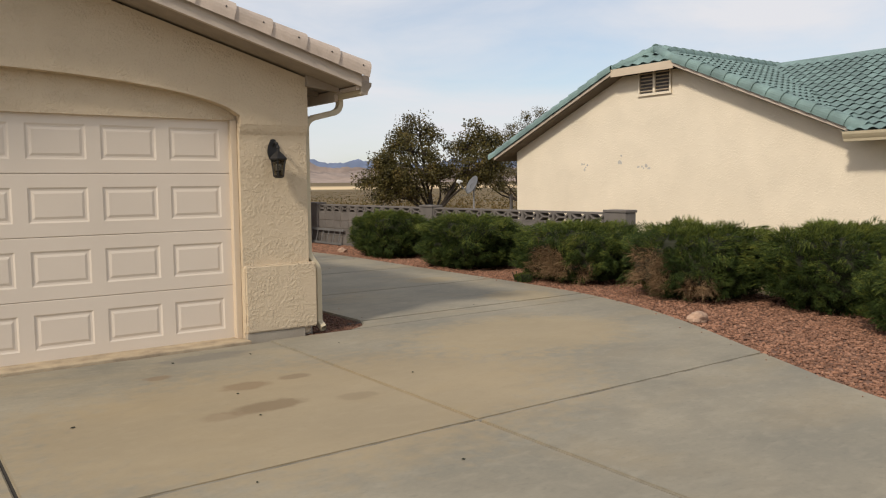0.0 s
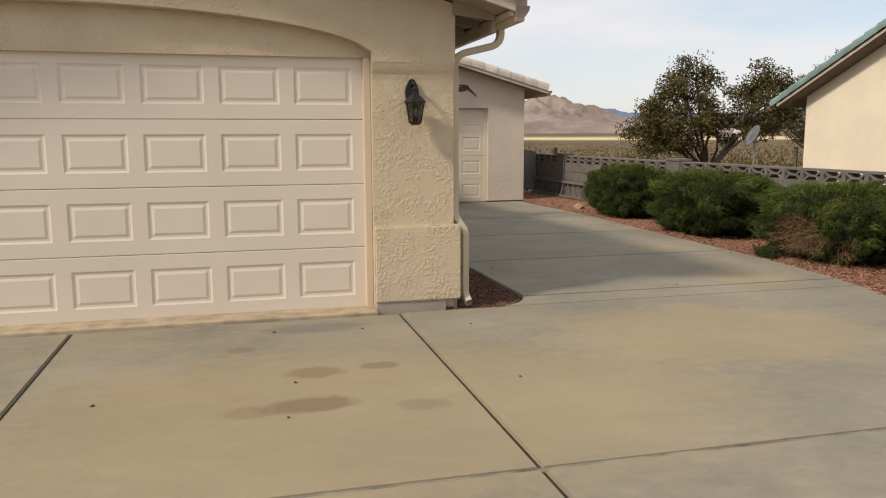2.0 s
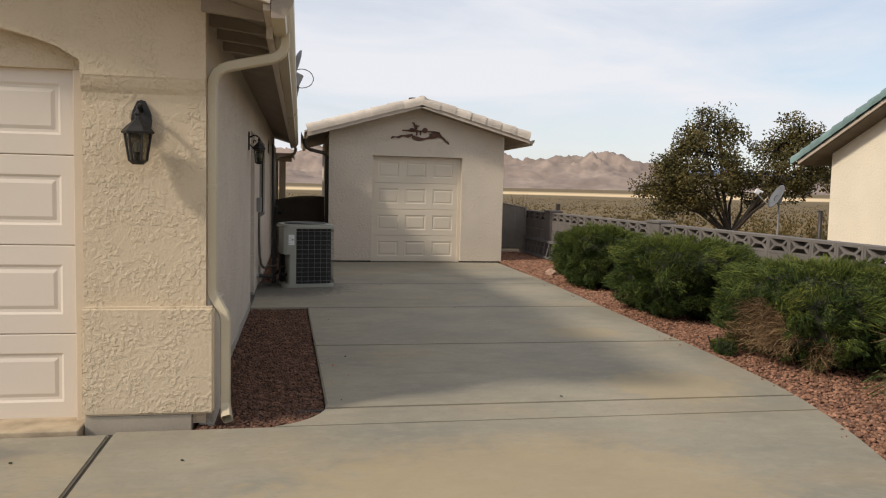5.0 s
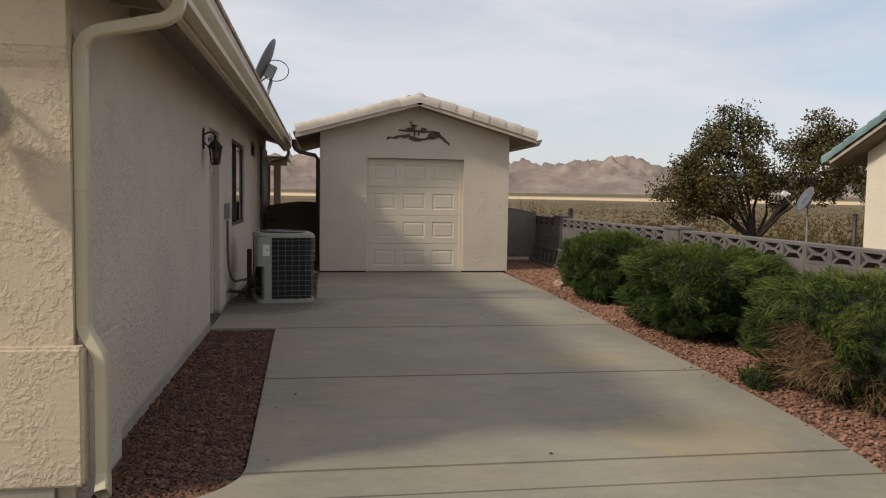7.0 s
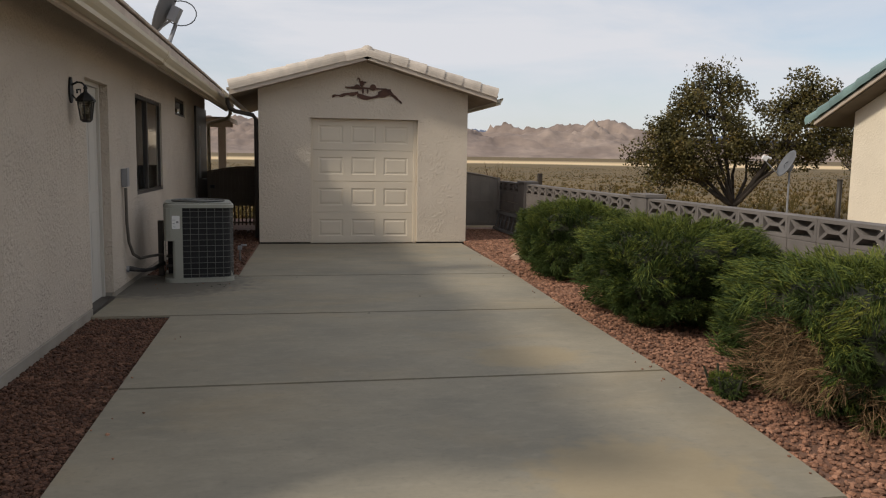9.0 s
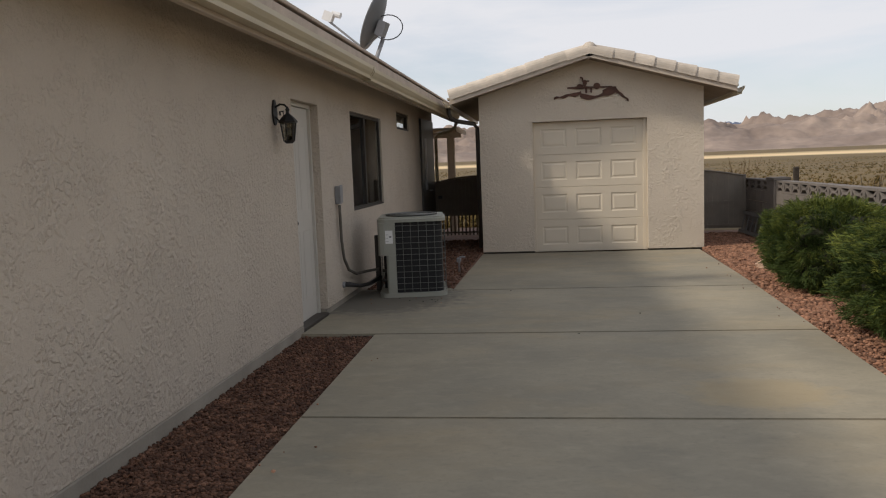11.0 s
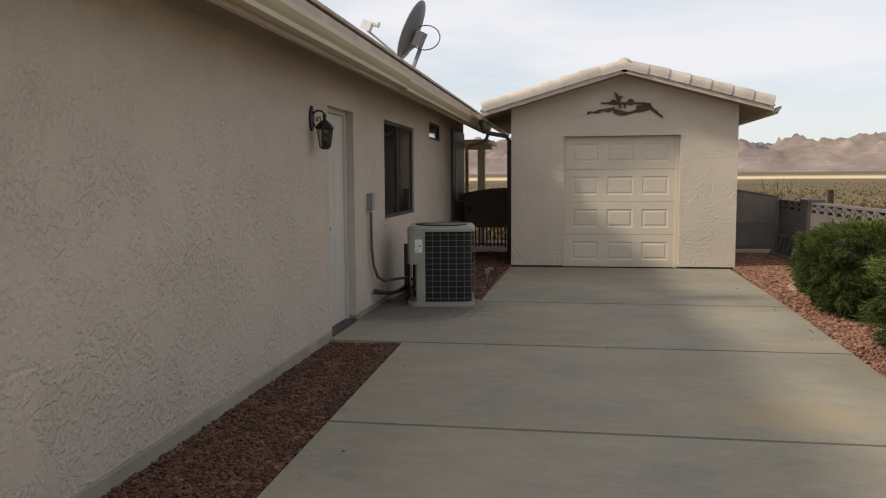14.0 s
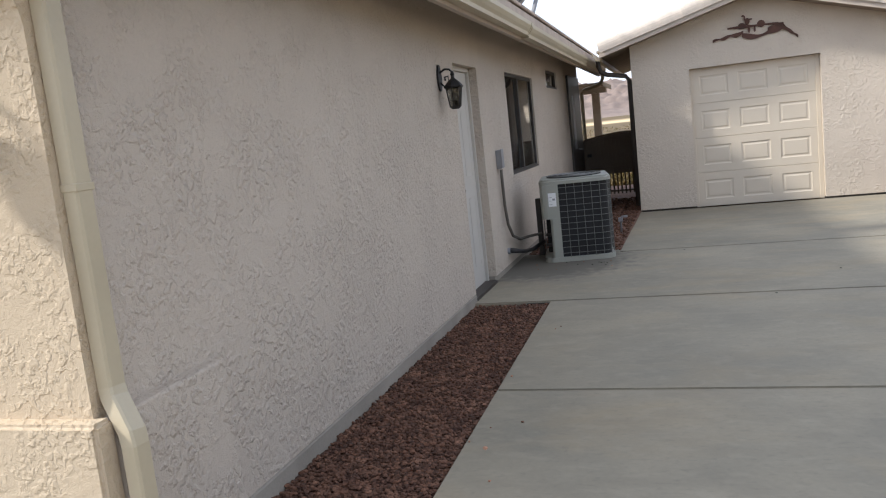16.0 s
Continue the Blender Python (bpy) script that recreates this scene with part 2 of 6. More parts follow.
M_BLOCK = material("grey_block", (0.150, 0.132, 0.118), rough=0.92, scale=4, fine=90, mottle=0.12, grain=0.15, bump=0.4, bump_scale=150, bump_size=0.004, per_object=0.08)
M_DESERT = material("desert_ground", (0.125, 0.081, 0.023), rough=0.95, tones=((0.07, 0.052, 0.02), (0.17, 0.11, 0.036)), scale=0.12, fine=1.6, grain=0.35)
M_BLACK = material("black_iron", (0.015, 0.014, 0.014), rough=0.55, scale=9, fine=90, mottle=0.2, grain=0.1, spec=0.4)
M_DARK = material("dark_bronze", (0.038, 0.031, 0.025), rough=0.5, scale=4, fine=60, mottle=0.15, grain=0.1)
M_GLASS = glass("lamp_glass", (0.42, 0.38, 0.30), 0.22)
M_WHITE = material("white_door_paint", (0.53, 0.50, 0.45), rough=0.45, scale=1.5, fine=100, mottle=0.04, grain=0.02)


# ---- mesh helpers ----
def box(bm, x0, x1, y0, y1, z0, z1):
    v = [bm.verts.new((x, y, z)) for z in (z0, z1) for x, y in ((x0, y0), (x1, y0), (x1, y1), (x0, y1))]
    for f in ((3, 2, 1, 0), (4, 5, 6, 7), (0, 1, 5, 4), (1, 2, 6, 5), (2, 3, 7, 6), (3, 0, 4, 7)):
        bm.faces.new([v[i] for i in f])
    return bm


def soft_box(x0, x1, y0, y1, z0, z1, r=0.004, seg=2):
    bm = box(bmesh.new(), x0, x1, y0, y1, z0, z1)
    bmesh.ops.bevel(bm, geom=bm.edges[:], offset=r, segments=seg, affect="EDGES", profile=0.5)
    return bm


def extrude_profile(bm, profile, axis, a, b):
    """A closed outline in the two other axes, carried along axis from a to b."""
    def at(p, s):
        return {"x": (s, p[0], p[1]), "y": (p[0], s, p[1]), "z": (p[0], p[1], s)}[axis]
    one, two = [bm.verts.new(at(p, a)) for p in profile], [bm.verts.new(at(p, b)) for p in profile]
    n = len(profile)
    for i in range(n):
        bm.faces.new((one[i], one[(i + 1) % n], two[(i + 1) % n], two[i]))
    bm.faces.new(one[::-1])
    bm.faces.new(two)
    bmesh.ops.recalc_face_normals(bm, faces=bm.faces[:])
    return bm


def tube(bm, path, radius, sides=8, taper=1.0, squash=1.0):
    """A round pipe along the points of path."""
    pts = [Vector(p) for p in path]
    rings, up = [], Vector((0, 0, 1))
    for i, p in enumerate(pts):
        d = (pts[min(i + 1, len(pts) - 1)] - pts[max(i - 1, 0)]).normalized()
        side = d.cross(up if abs(d.z) < 0.95 else Vector((0, 1, 0))).normalized()
        top = side.cross(d)
        r = radius * (1 + (taper - 1) * i / max(1, len(pts) - 1))
        rings.append([bm.verts.new(p + side * math.cos(a) * r + top * math.sin(a) * r * squash) for a in (2 * math.pi * k / sides for k in range(sides))])
    for a, b in zip(rings, rings[1:]):
        for k in range(sides):
            bm.faces.new((a[k], a[(k + 1) % sides], b[(k + 1) % sides], b[k]))
    bm.faces.new(rings[0][::-1])
    bm.faces.new(rings[-1])
    return bm


def mesh_of(name, bm, mat, smooth=False):
    me = bpy.data.meshes.new(name)
    bm.to_mesh(me)
    bm.free()
    me.materials.append(mat)
    if smooth:
        me.polygons.foreach_set("use_smooth", [True] * len(me.polygons))
    return me


def part(name, bm, mat, parent, label="", smooth=False):
    ob = new(name, mesh_of(name, bm, mat, smooth))
    ob.parent = parent
    return tagged(ob, label)


def structure(name, bm, mat, label="", category="wall", smooth=False):
    return tagged(new(name, mesh_of(name, bm, mat, smooth)), label, category, "", "structure")


def thing(name, label, category, m=None, group=""):
    ob = new(name)
    ob.empty_display_size = 0.1
    if m is not None:
        ob.matrix_world = m
    return tagged(ob, label, category, group)


def soup(name, verts, faces, mat, parent=None, smooth=False):
    me = bpy.data.meshes.new(name)
    v, f = np.asarray(verts, np.float32), np.asarray(faces, np.int32)
    me.vertices.add(len(v))
    me.vertices.foreach_set("co", v.ravel())
    me.loops.add(f.size)
    me.loops.foreach_set("vertex_index", f.ravel())
    me.polygons.add(len(f))
    me.polygons.foreach_set("loop_start", np.arange(len(f), dtype=np.int32) * f.shape[1])
    me.polygons.foreach_set("use_smooth", np.full(len(f), smooth))
    me.update(calc_edges=True)
    me.materials.append(mat)
    ob = new(name, me)
    ob.parent = parent
    return ob


# ---- ground ----
def smooth_step(a, b, x):
    t = max(0.0, min(1.0, (x - a) / (b - a)))
    return t * t * (3 - 2 * t)


def land_height(r):
    return -0.12 - 0.35 * smooth_step(15, 120, r) + 11.0 * smooth_step(350, 2300, r)


def build_ground():
    bm = bmesh.new()
    radii = [0.0, 6, 12, 18, 25, 35, 50, 75, 110, 160, 220, 300, 400, 520, 680, 900, 1150, 1500, 2000, 2700, 3500, 4800]
    n = 72
    centre = bm.verts.new((5, 12, land_height(0)))
    rings = []
    for r in radii[1:]:
        rings.append([bm.verts.new((5 + r * math.sin(a), 12 + r * math.cos(a), land_height(r) + (0.12 * noise.noise((r * 0.05, a * 3, 0)) if r > 40 else 0))) for a in (2 * math.pi * k / n for k in range(n))])
    for k in range(n):
        bm.faces.new((centre, rings[0][(k + 1) % n], rings[0][k]))
    for a, b in zip(rings, rings[1:]):
        for k in range(n):
            bm.faces.new((a[k], a[(k + 1) % n], b[(k + 1) % n], b[k]))
    bmesh.ops.recalc_face_normals(bm, faces=bm.faces[:])
    m = M_DESERT
    nn, l = m.node_tree.nodes, m.node_tree.links
    b = nn["Principled BSDF"]
    old = b.inputs["Base Color"].links[0].from_socket
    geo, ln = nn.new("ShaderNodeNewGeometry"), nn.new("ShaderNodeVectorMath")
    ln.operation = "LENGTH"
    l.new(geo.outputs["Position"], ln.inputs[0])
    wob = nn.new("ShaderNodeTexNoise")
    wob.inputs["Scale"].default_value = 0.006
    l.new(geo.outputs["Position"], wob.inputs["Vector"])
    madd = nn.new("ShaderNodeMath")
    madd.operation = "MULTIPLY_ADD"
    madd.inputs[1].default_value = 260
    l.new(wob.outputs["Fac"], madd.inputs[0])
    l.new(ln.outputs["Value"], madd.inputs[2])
    # sunlight through a cloud gap, put into the ground colour as a far belt
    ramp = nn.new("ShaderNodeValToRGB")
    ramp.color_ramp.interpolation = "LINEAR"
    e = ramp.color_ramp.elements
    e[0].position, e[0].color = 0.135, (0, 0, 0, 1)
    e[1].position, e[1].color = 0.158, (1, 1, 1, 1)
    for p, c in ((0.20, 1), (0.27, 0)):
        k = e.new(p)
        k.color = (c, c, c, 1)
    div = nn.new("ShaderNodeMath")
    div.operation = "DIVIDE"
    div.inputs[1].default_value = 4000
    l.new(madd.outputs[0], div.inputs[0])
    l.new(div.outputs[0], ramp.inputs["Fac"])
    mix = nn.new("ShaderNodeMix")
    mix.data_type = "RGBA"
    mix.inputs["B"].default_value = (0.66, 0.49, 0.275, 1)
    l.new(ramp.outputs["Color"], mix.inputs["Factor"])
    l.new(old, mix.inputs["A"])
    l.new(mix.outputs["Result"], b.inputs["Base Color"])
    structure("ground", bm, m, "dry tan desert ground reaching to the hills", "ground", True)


build_ground()


def catmull(points, steps=6):
    out = []
    p = [points[0], *points, points[-1]]
    for i in range(1, len(p) - 2):
        for s in range(steps):
            t = s / steps
            out.append(tuple(0.5 * (2 * p[i][k] + (p[i + 1][k] - p[i - 1][k]) * t + (2 * p[i - 1][k] - 5 * p[i][k] + 4 * p[i + 1][k] - p[i + 2][k]) * t * t + (3 * p[i][k] - p[i - 1][k] - 3 * p[i + 1][k] + p[i + 2][k]) * t ** 3) for k in (0, 1)))
    return out + [points[-1]]


RIGHT_EDGE = catmull([(4.3, -9.0), (4.4, -3.0), (4.75, 0.6), (5.45, 2.85), (6.15, 4.2), (7.08, 5.9), (7.6, 7.4), (7.8, 8.85), (7.9, 11.5), (8.03, 14.5), (8.2, 18.6)], 5)


def edge_x(y):
    for (xa, ya), (xb, yb) in zip(RIGHT_EDGE, RIGHT_EDGE[1:]):
        if ya <= y <= yb:
            return xa + (xb - xa) * (y - ya) / (yb - ya)
    return RIGHT_EDGE[0][0] if y < 0 else RIGHT_EDGE[-1][0]


def left_x(y):
    """The drive's edge on the house side."""
    if y < 7.46:
        return None
    if y < 7.95:
        return 4.28 - 0.49 * (1 - math.sqrt(max(0, 1 - ((7.95 - y) / 0.5) ** 2)))
    if y < 12.17:
        return 4.28 - 0.08 * (y - 7.95) / 4.22
    if y < 14.68:
        return 3.5
    return 4.62 + 0.03 * (y - 14.68) / 4


SHED_DROP = 0.056


def slab(name, x_lo, x_hi, y0, y1, cuts=18):
    """One pour of the drive between two joints; its sides may be curves."""
    bm = bmesh.new()
    ys = [y0 + (y1 - y0) * i / cuts for i in range(cuts + 1)]
    outline = [(x_hi(y), y) for y in ys] + [(x_lo(y), y) for y in reversed(ys)]
    extrude_profile(bm, outline, "z", -0.13, 0.0)
    tops = [e for e in bm.edges if all(abs(v.co.z) < 1e-6 for v in e.verts)]
    bmesh.ops.bevel(bm, geom=tops, offset=0.010, segments=2, affect="EDGES")
    for v in bm.verts:
        v.co.z -= SHED_DROP * smooth_step(14.3, 18.8, v.co.y)
    return tagged(new(name, mesh_of(name, bm, M_CONCRETE)), "", "", "", "")


drive = tagged(new("driveway"), "grey concrete driveway with tan stains and tooled joints", "driveway", "", "structure")
G = 0.009
def const(v):
    return lambda y: v
slabs = []
for x_lo, x_hi, y0, y1 in (
    (const(-6.0), const(0.53 - G), -9, 4.25 - G), (const(0.53 + G), const(3.04 - G), -9, 4.25 - G), (const(3.04 + G), edge_x, -9, 4.25 - G),
    (const(-6.0), const(0.53 - G), 4.25 + G, 7.412), (const(0.53 + G), const(3.04 - G), 4.25 + G, 7.412), (const(3.04 + G), edge_x, 4.25 + G, 7.46),
    (left_x, edge_x, 7.46, 7.83 - G), (left_x, edge_x, 7.83 + G, 9.89 - G), (left_x, edge_x, 9.89 + G, 12.17 - G),
    (const(3.5), edge_x, 12.17 + G, 14.52 - G), (const(3.5), const(4.61), 14.52 - G, 14.68), (lambda y: max(4.61, left_x(y)) if y > 14.68 else 4.61, edge_x, 14.52 + G, 18.62)):
    s = slab("slab", x_lo, x_hi, y0, y1)
    s.parent = drive
for x0, x1, y0, y1 in ((0.51, 0.55, -9, 7.5), (3.02, 3.06, -9, 7.45), (-6, 6.0, 4.23, 4.27), (4.1, 7.5, 7.81, 7.85), (4.25, 7.75, 9.87, 9.91), (4.0, 7.85, 12.15, 12.19), (3.55, 7.95, 14.50, 14.54)):
    part("joint_filler", box(bmesh.new(), x0, x1, y0, y1, -0.1, -0.008 if y0 == 4.23 else -0.014), M_TOOLED if y0 == 4.23 else M_JOINT, drive)


# ---- the garage house ----
RIDGE_X, EAVE_X, EAVE_Z, PITCH = 0.45, 3.93, 2.42, 0.29
RAKE_Y, HOUSE_END = 7.15, 21.1


def under(x):
    """Height of the roof boards' underside over the house."""
    return EAVE_Z + 0.01 + PITCH * (EAVE_X - RIDGE_X - abs(x - RIDGE_X))


def arch(x):
    u = (x - 0.44) / 2.42
    return 2.13 + 0.36 * math.sqrt(max(0.0, 1 - u * u * 0.98)) - 0.36 * math.sqrt(0.02)


def build_front_wall():
    """Gable wall over an arched opening; the lower edge turns in towards the door."""
    bm = bmesh.new()
    left, right = -1.98, 2.86
    xs = [-2.62, left - 0.001, left] + [left + (right - left) * i / 40 for i in range(1, 40)] + [right, right + 0.001, 3.55]
    y0, y1 = 7.545, 7.66
    cols = []
    for x in xs:
        zb = arch(x) if left <= x <= right else 2.05
        zt = under(x) - 0.02
        cols.append([bm.verts.new((x, y, z)) for y, z in ((y0, zb), (y0, zt), (y1, zt), (y1, zb))])
    for a, b in zip(cols, cols[1:]):
        for i in range(4):
            bm.faces.new((a[i], b[i], b[(i + 1) % 4], a[(i + 1) % 4]))
    bm.faces.new(cols[0])
    bm.faces.new(cols[-1][::-1])
    bmesh.ops.recalc_face_normals(bm, faces=bm.faces[:])
    structure("wall_front", bm, M_STUCCO, "cream knock-down stucco gable wall with a shallow arch over the garage door")
    structure("lintel", box(bmesh.new(), left, right, 7.665, 7.76, 2.09, 2.60), M_STUCCO, "recessed cream stucco panel over the garage door")
    for side, (x0, x1) in enumerate(((2.86, 3.527), (-2.62, -1.98))):
        bm = bmesh.new()
        profile = [(7.547, 2.055), (7.552, 2.03), (7.566, 1.99), (7.582, 1.955), (7.59, 1.91), (7.59, 0.0), (7.662, 0.0), (7.662, 2.055)]
        extrude_profile(bm, profile, "x", x0, x1 + (0.02 if side == 0 else 0))
        structure("wall_pier_%d" % (side + 1), bm, M_STUCCO, "textured cream stucco pier beside the garage door")
        bm = bmesh.new()
        a, b = (x0 - 0.005, 3.60) if side == 0 else (-2.70, x1 + 0.005)
        box(bm, a, b, 7.53, 7.62, 0.07, 0.715)
        bmesh.ops.bevel(bm, geom=[e for e in bm.edges], offset=0.014, segments=3, affect="EDGES")
        structure("wall_base_%d" % (side + 1), bm, M_STUCCO, "projecting stucco base of the garage pier")
        if side == 0:
            structure("wall_base_3", soft_box(3.50, 3.590, 7.625, 8.27, -0.04, 0.705, 0.010, 2), M_STUCCO_SIDE, "projecting stucco base round the corner of the side wall")
        bm = soft_box(a + 0.01, b - 0.13, 7.545, 7.80, -0.1, 0.068, 0.006)
        structure("footing_%d" % (side + 1), bm, M_FOOTING, "bare concrete footing under the stucco", "footing")
    # painted jambs either side of the door
    for x0, x1 in ((2.80, 2.858), (-1.978, -1.92)):
        structure("door_jamb", soft_box(x0, x1, 7.64, 7.80, 0.0, 2.088, 0.004), M_TRIM, "beige painted garage door jamb", "trim")
    structure("door_sill", soft_box(-1.98, 2.86, 7.432, 7.80, -0.08, 0.024, 0.008), M_SILL, "worn ochre-stained concrete sill below the garage door", "trim")


build_front_wall()


def embossed(bm, x0, x1, z0, z1, y, panels, pz0, pz1):
    """The stiles and rails of one door section, with holes where the panels sit."""
    edges = [x0] + [v for p in panels for v in p] + [x1]
    def quad(xa, xb, za, zb):
        bm.faces.new([bm.verts.new(c) for c in ((xa, y, za), (xb, y, za), (xb, y, zb), (xa, y, zb))])
    quad(x0, x1, z0, pz0)
    quad(x0, x1, pz1, z1)
    for a, b in zip(edges[::2], edges[1::2]):
        quad(a, b, pz0, pz1)


def panel_mesh(w, h):
    """A raised field inside a sunk moulding, facing -y, centred on its base corner."""
    bm = bmesh.new()
    steps = ((0.0, 0.0), (0.014, 0.008), (0.030, 0.009), (0.052, 0.002))
    rings = [[bm.verts.new(c) for c in ((i, d, i), (w - i, d, i), (w - i, d, h - i), (i, d, h - i))] for i, d in steps]
    for a, b in zip(rings, rings[1:]):
        for k in range(4):
            bm.faces.new((a[k], a[(k + 1) % 4], b[(k + 1) % 4], b[k]))
    bm.faces.new(rings[-1])
    return bm


def sectional_door(name, label, x0, x1, y, height, sections, panels, gap, mat):
    door = thing(name, label, "garage door", pose(0, 0, 0))
    pitch = (x1 - x0 - 0.06) / panels
    spans = [(x0 + 0.03 + pitch * i + gap / 2, x0 + 0.03 + pitch * (i + 1) - gap / 2) for i in range(panels)]
    sh = height / sections
    w = spans[0][1] - spans[0][0]
    field = mesh_of("panel", panel_mesh(w, sh * 0.56), mat)
    for s in range(sections):
        z0, z1 = s * sh + 0.002, (s + 1) * sh - 0.001
        bm = bmesh.new()
        embossed(bm, x0, x1, z0 + 0.005, z1 - 0.005, y, spans, z0 + sh * 0.22, z0 + sh * 0.78)
        for za, zb, ya, yb in ((z0, z0 + 0.005, y + 0.005, y), (z1 - 0.005, z1, y, y + 0.005)):
            bm.faces.new([bm.verts.new(c) for c in ((x0, ya, za), (x1, ya, za), (x1, yb, zb), (x0, yb, zb))])
        box(bm, x0, x1, y + 0.014, y + 0.045, z0, z1)
        sec = part("door_section", bm, mat, door)
        for a, b in spans:
            p = new("panel", field)
            p.parent = sec
            p.matrix_local = pose(a, y, z0 + sh * 0.22)
    part("bottom_seal", soft_box(x0, x1, y + 0.005, y + 0.04, 0.0, 0.012, 0.003), M_DARK, door)
    return door


sectional_door("garage_door", "almond sixteen-foot sectional garage door with raised panels, closed", -1.92, 2.80, 7.71, 2.125, 4, 8, 0.115, M_DOOR)


def build_side_wall():
    bm = bmesh.new()
    x0, x1 = 3.33, 3.527
    top = 2.56
    # (y start, y end, sill, head) of each opening
    openings = ((12.28, 13.10, 0.0, 2.09), (14.39, 16.10, 0.97, 2.115), (17.30, 18.35, 2.03, 2.29))
    y = 7.664
    for a, b, sill, head in openings:
        box(bm, x0, x1, y, a, 0.064, top)
        if sill > 0.1:
            box(bm, x0, x1, a, b, 0.064, sill)
        box(bm, x0, x1, a, b, head, top)
        y = b
    box(bm, x0, x1, y, HOUSE_END, 0.064, top)
    structure("wall_side", bm, M_STUCCO_SIDE, "long pale stucco side wall of the garage house")
    bm = bmesh.new()
    ledge = [(3.32, -0.12), (3.534, -0.12), (3.532, 0.052), (3.520, 0.060), (3.50, 0.062), (3.32, 0.062)]
    extrude_profile(bm, ledge, "y", 8.265, 12.275)
    box(bm, 3.32, 3.512, 13.10, HOUSE_END, -0.12, 0.062)
    structure("footing_side", bm, M_STEM, "concrete stem wall below the stucco", "footing")
    structure("wall_back", box(bmesh.new(), -2.6, 3.325, HOUSE_END - 0.2, HOUSE_END, -0.1, 2.56), M_STUCCO_SIDE, "stucco back wall of the garage house")
    structure("wall_left", box(bmesh.new(), -2.62, -2.42, 7.86, HOUSE_END - 0.2, -0.1, 2.56), M_STUCCO_SIDE, "stucco far side wall of the garage house")
    structure("floor", box(bmesh.new(), -2.4, 3.32, 7.86, HOUSE_END - 0.2, -0.12, -0.02), M_FOOTING, "garage floor slab", "floor")
    bm = bmesh.new()
    box(bm, -2.4, 3.32, 7.86, HOUSE_END - 0.21, 2.45, 2.50)
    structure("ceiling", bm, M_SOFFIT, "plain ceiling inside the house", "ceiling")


build_side_wall()


def build_house_roof():
    roof = tagged(new("roof"), "low-pitched gable roof in blush concrete tile with painted fascia", "roof", "", "structure")
    ang = math.atan(PITCH)
    for s in (1, -1):
        bm = bmesh.new()
        ex = RIDGE_X + s * (EAVE_X - RIDGE_X)
        profile = [(RIDGE_X, under(RIDGE_X)), (ex, EAVE_Z + 0.01), (ex, EAVE_Z + 0.12), (RIDGE_X, under(RIDGE_X) + 0.11)]
        extrude_profile(bm, profile, "y", RAKE_Y + 0.03, HOUSE_END + 0.35)
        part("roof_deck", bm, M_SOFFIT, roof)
        for y0, y1 in ((RAKE_Y - 0.012, RAKE_Y + 0.028), (HOUSE_END + 0.352, HOUSE_END + 0.39)):
            bm = bmesh.new()
            profile = [(RIDGE_X, under(RIDGE_X) - 0.01), (ex + s * 0.0, EAVE_Z), (ex + s * 0.0, EAVE_Z + 0.16), (RIDGE_X, under(RIDGE_X) + 0.15)]
            extrude_profile(bm, profile, "y", y0, y1)
            part("rake_board", bm, M_FASCIA, roof)
        # shallow behind the rake, full depth from the wall on
        for y0, y1, drop in ((RAKE_Y + 0.03, 7.62, 0.03), (7.62, HOUSE_END + 0.35, 0.10)):
            part("fascia_board", box(bmesh.new(), min(ex - s * 0.04, ex), max(ex - s * 0.04, ex), y0, y1, EAVE_Z - drop, EAVE_Z + 0.006), M_FASCIA, roof)
        part("eave_closure", box(bmesh.new(), min(ex + s * 0.002, ex + s * 0.11), max(ex + s * 0.002, ex + s * 0.11), RAKE_Y + 0.03, HOUSE_END + 0.35, EAVE_Z + 0.015, EAVE_Z + 0.115), M_TILE, roof)
    # open rafter tails and a ledger under the eave
    for i in range(4):
        y = RAKE_Y + 0.35 + i * 0.45
        bm = bmesh.new()
        x0, x1 = 3.53, EAVE_X - 0.05
        extrude_profile(bm, [(x0, under(x0) - 0.11), (x1, under(x1) - 0.045), (x1, under(x1) - 0.002), (x0, under(x0) - 0.002)], "y", y, y + 0.045)
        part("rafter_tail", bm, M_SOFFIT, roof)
    # half-barrel tiles down the rake
    def barrel(length, r0, r1, seg=10):
        bm = bmesh.new()
        rows = []
        for x, r in ((0, r0), (length, r1)):
            rows.append(([bm.verts.new((x, -math.cos(math.pi * k / seg) * r, math.sin(math.pi * k / seg) * r * 1.05)) for k in range(seg + 1)],
                         [bm.verts.new((x, -math.cos(math.pi * k / seg) * (r - 0.016), math.sin(math.pi * k / seg) * (r - 0.016) * 1.05)) for k in range(seg + 1)]))
        for k in range(seg):
            bm.faces.new((rows[0][0][k], rows[0][0][k + 1], rows[1][0][k + 1], rows[1][0][k]))
            bm.faces.new((rows[0][1][k + 1], rows[0][1][k], rows[1][1][k], rows[1][1][k + 1]))
            bm.faces.new((rows[1][0][k], rows[1][0][k + 1], rows[1][1][k + 1], rows[1][1][k]))
            bm.faces.new((rows[0][0][k + 1], rows[0][0][k], rows[0][1][k], rows[0][1][k + 1]))
        # a skirt down the outer face
        for side in (0, seg):
            y = -math.cos(math.pi * side / seg)
            a = [rows[0][0][side], rows[1][0][side]]
            lo = [bm.verts.new((v.co.x, v.co.y, -0.06)) for v in a]
            bm.faces.new((a[0], a[1], lo[1], lo[0]))
        bmesh.ops.recalc_face_normals(bm, faces=bm.faces[:])
        return bm
    global barrel_tile
    barrel_tile = barrel
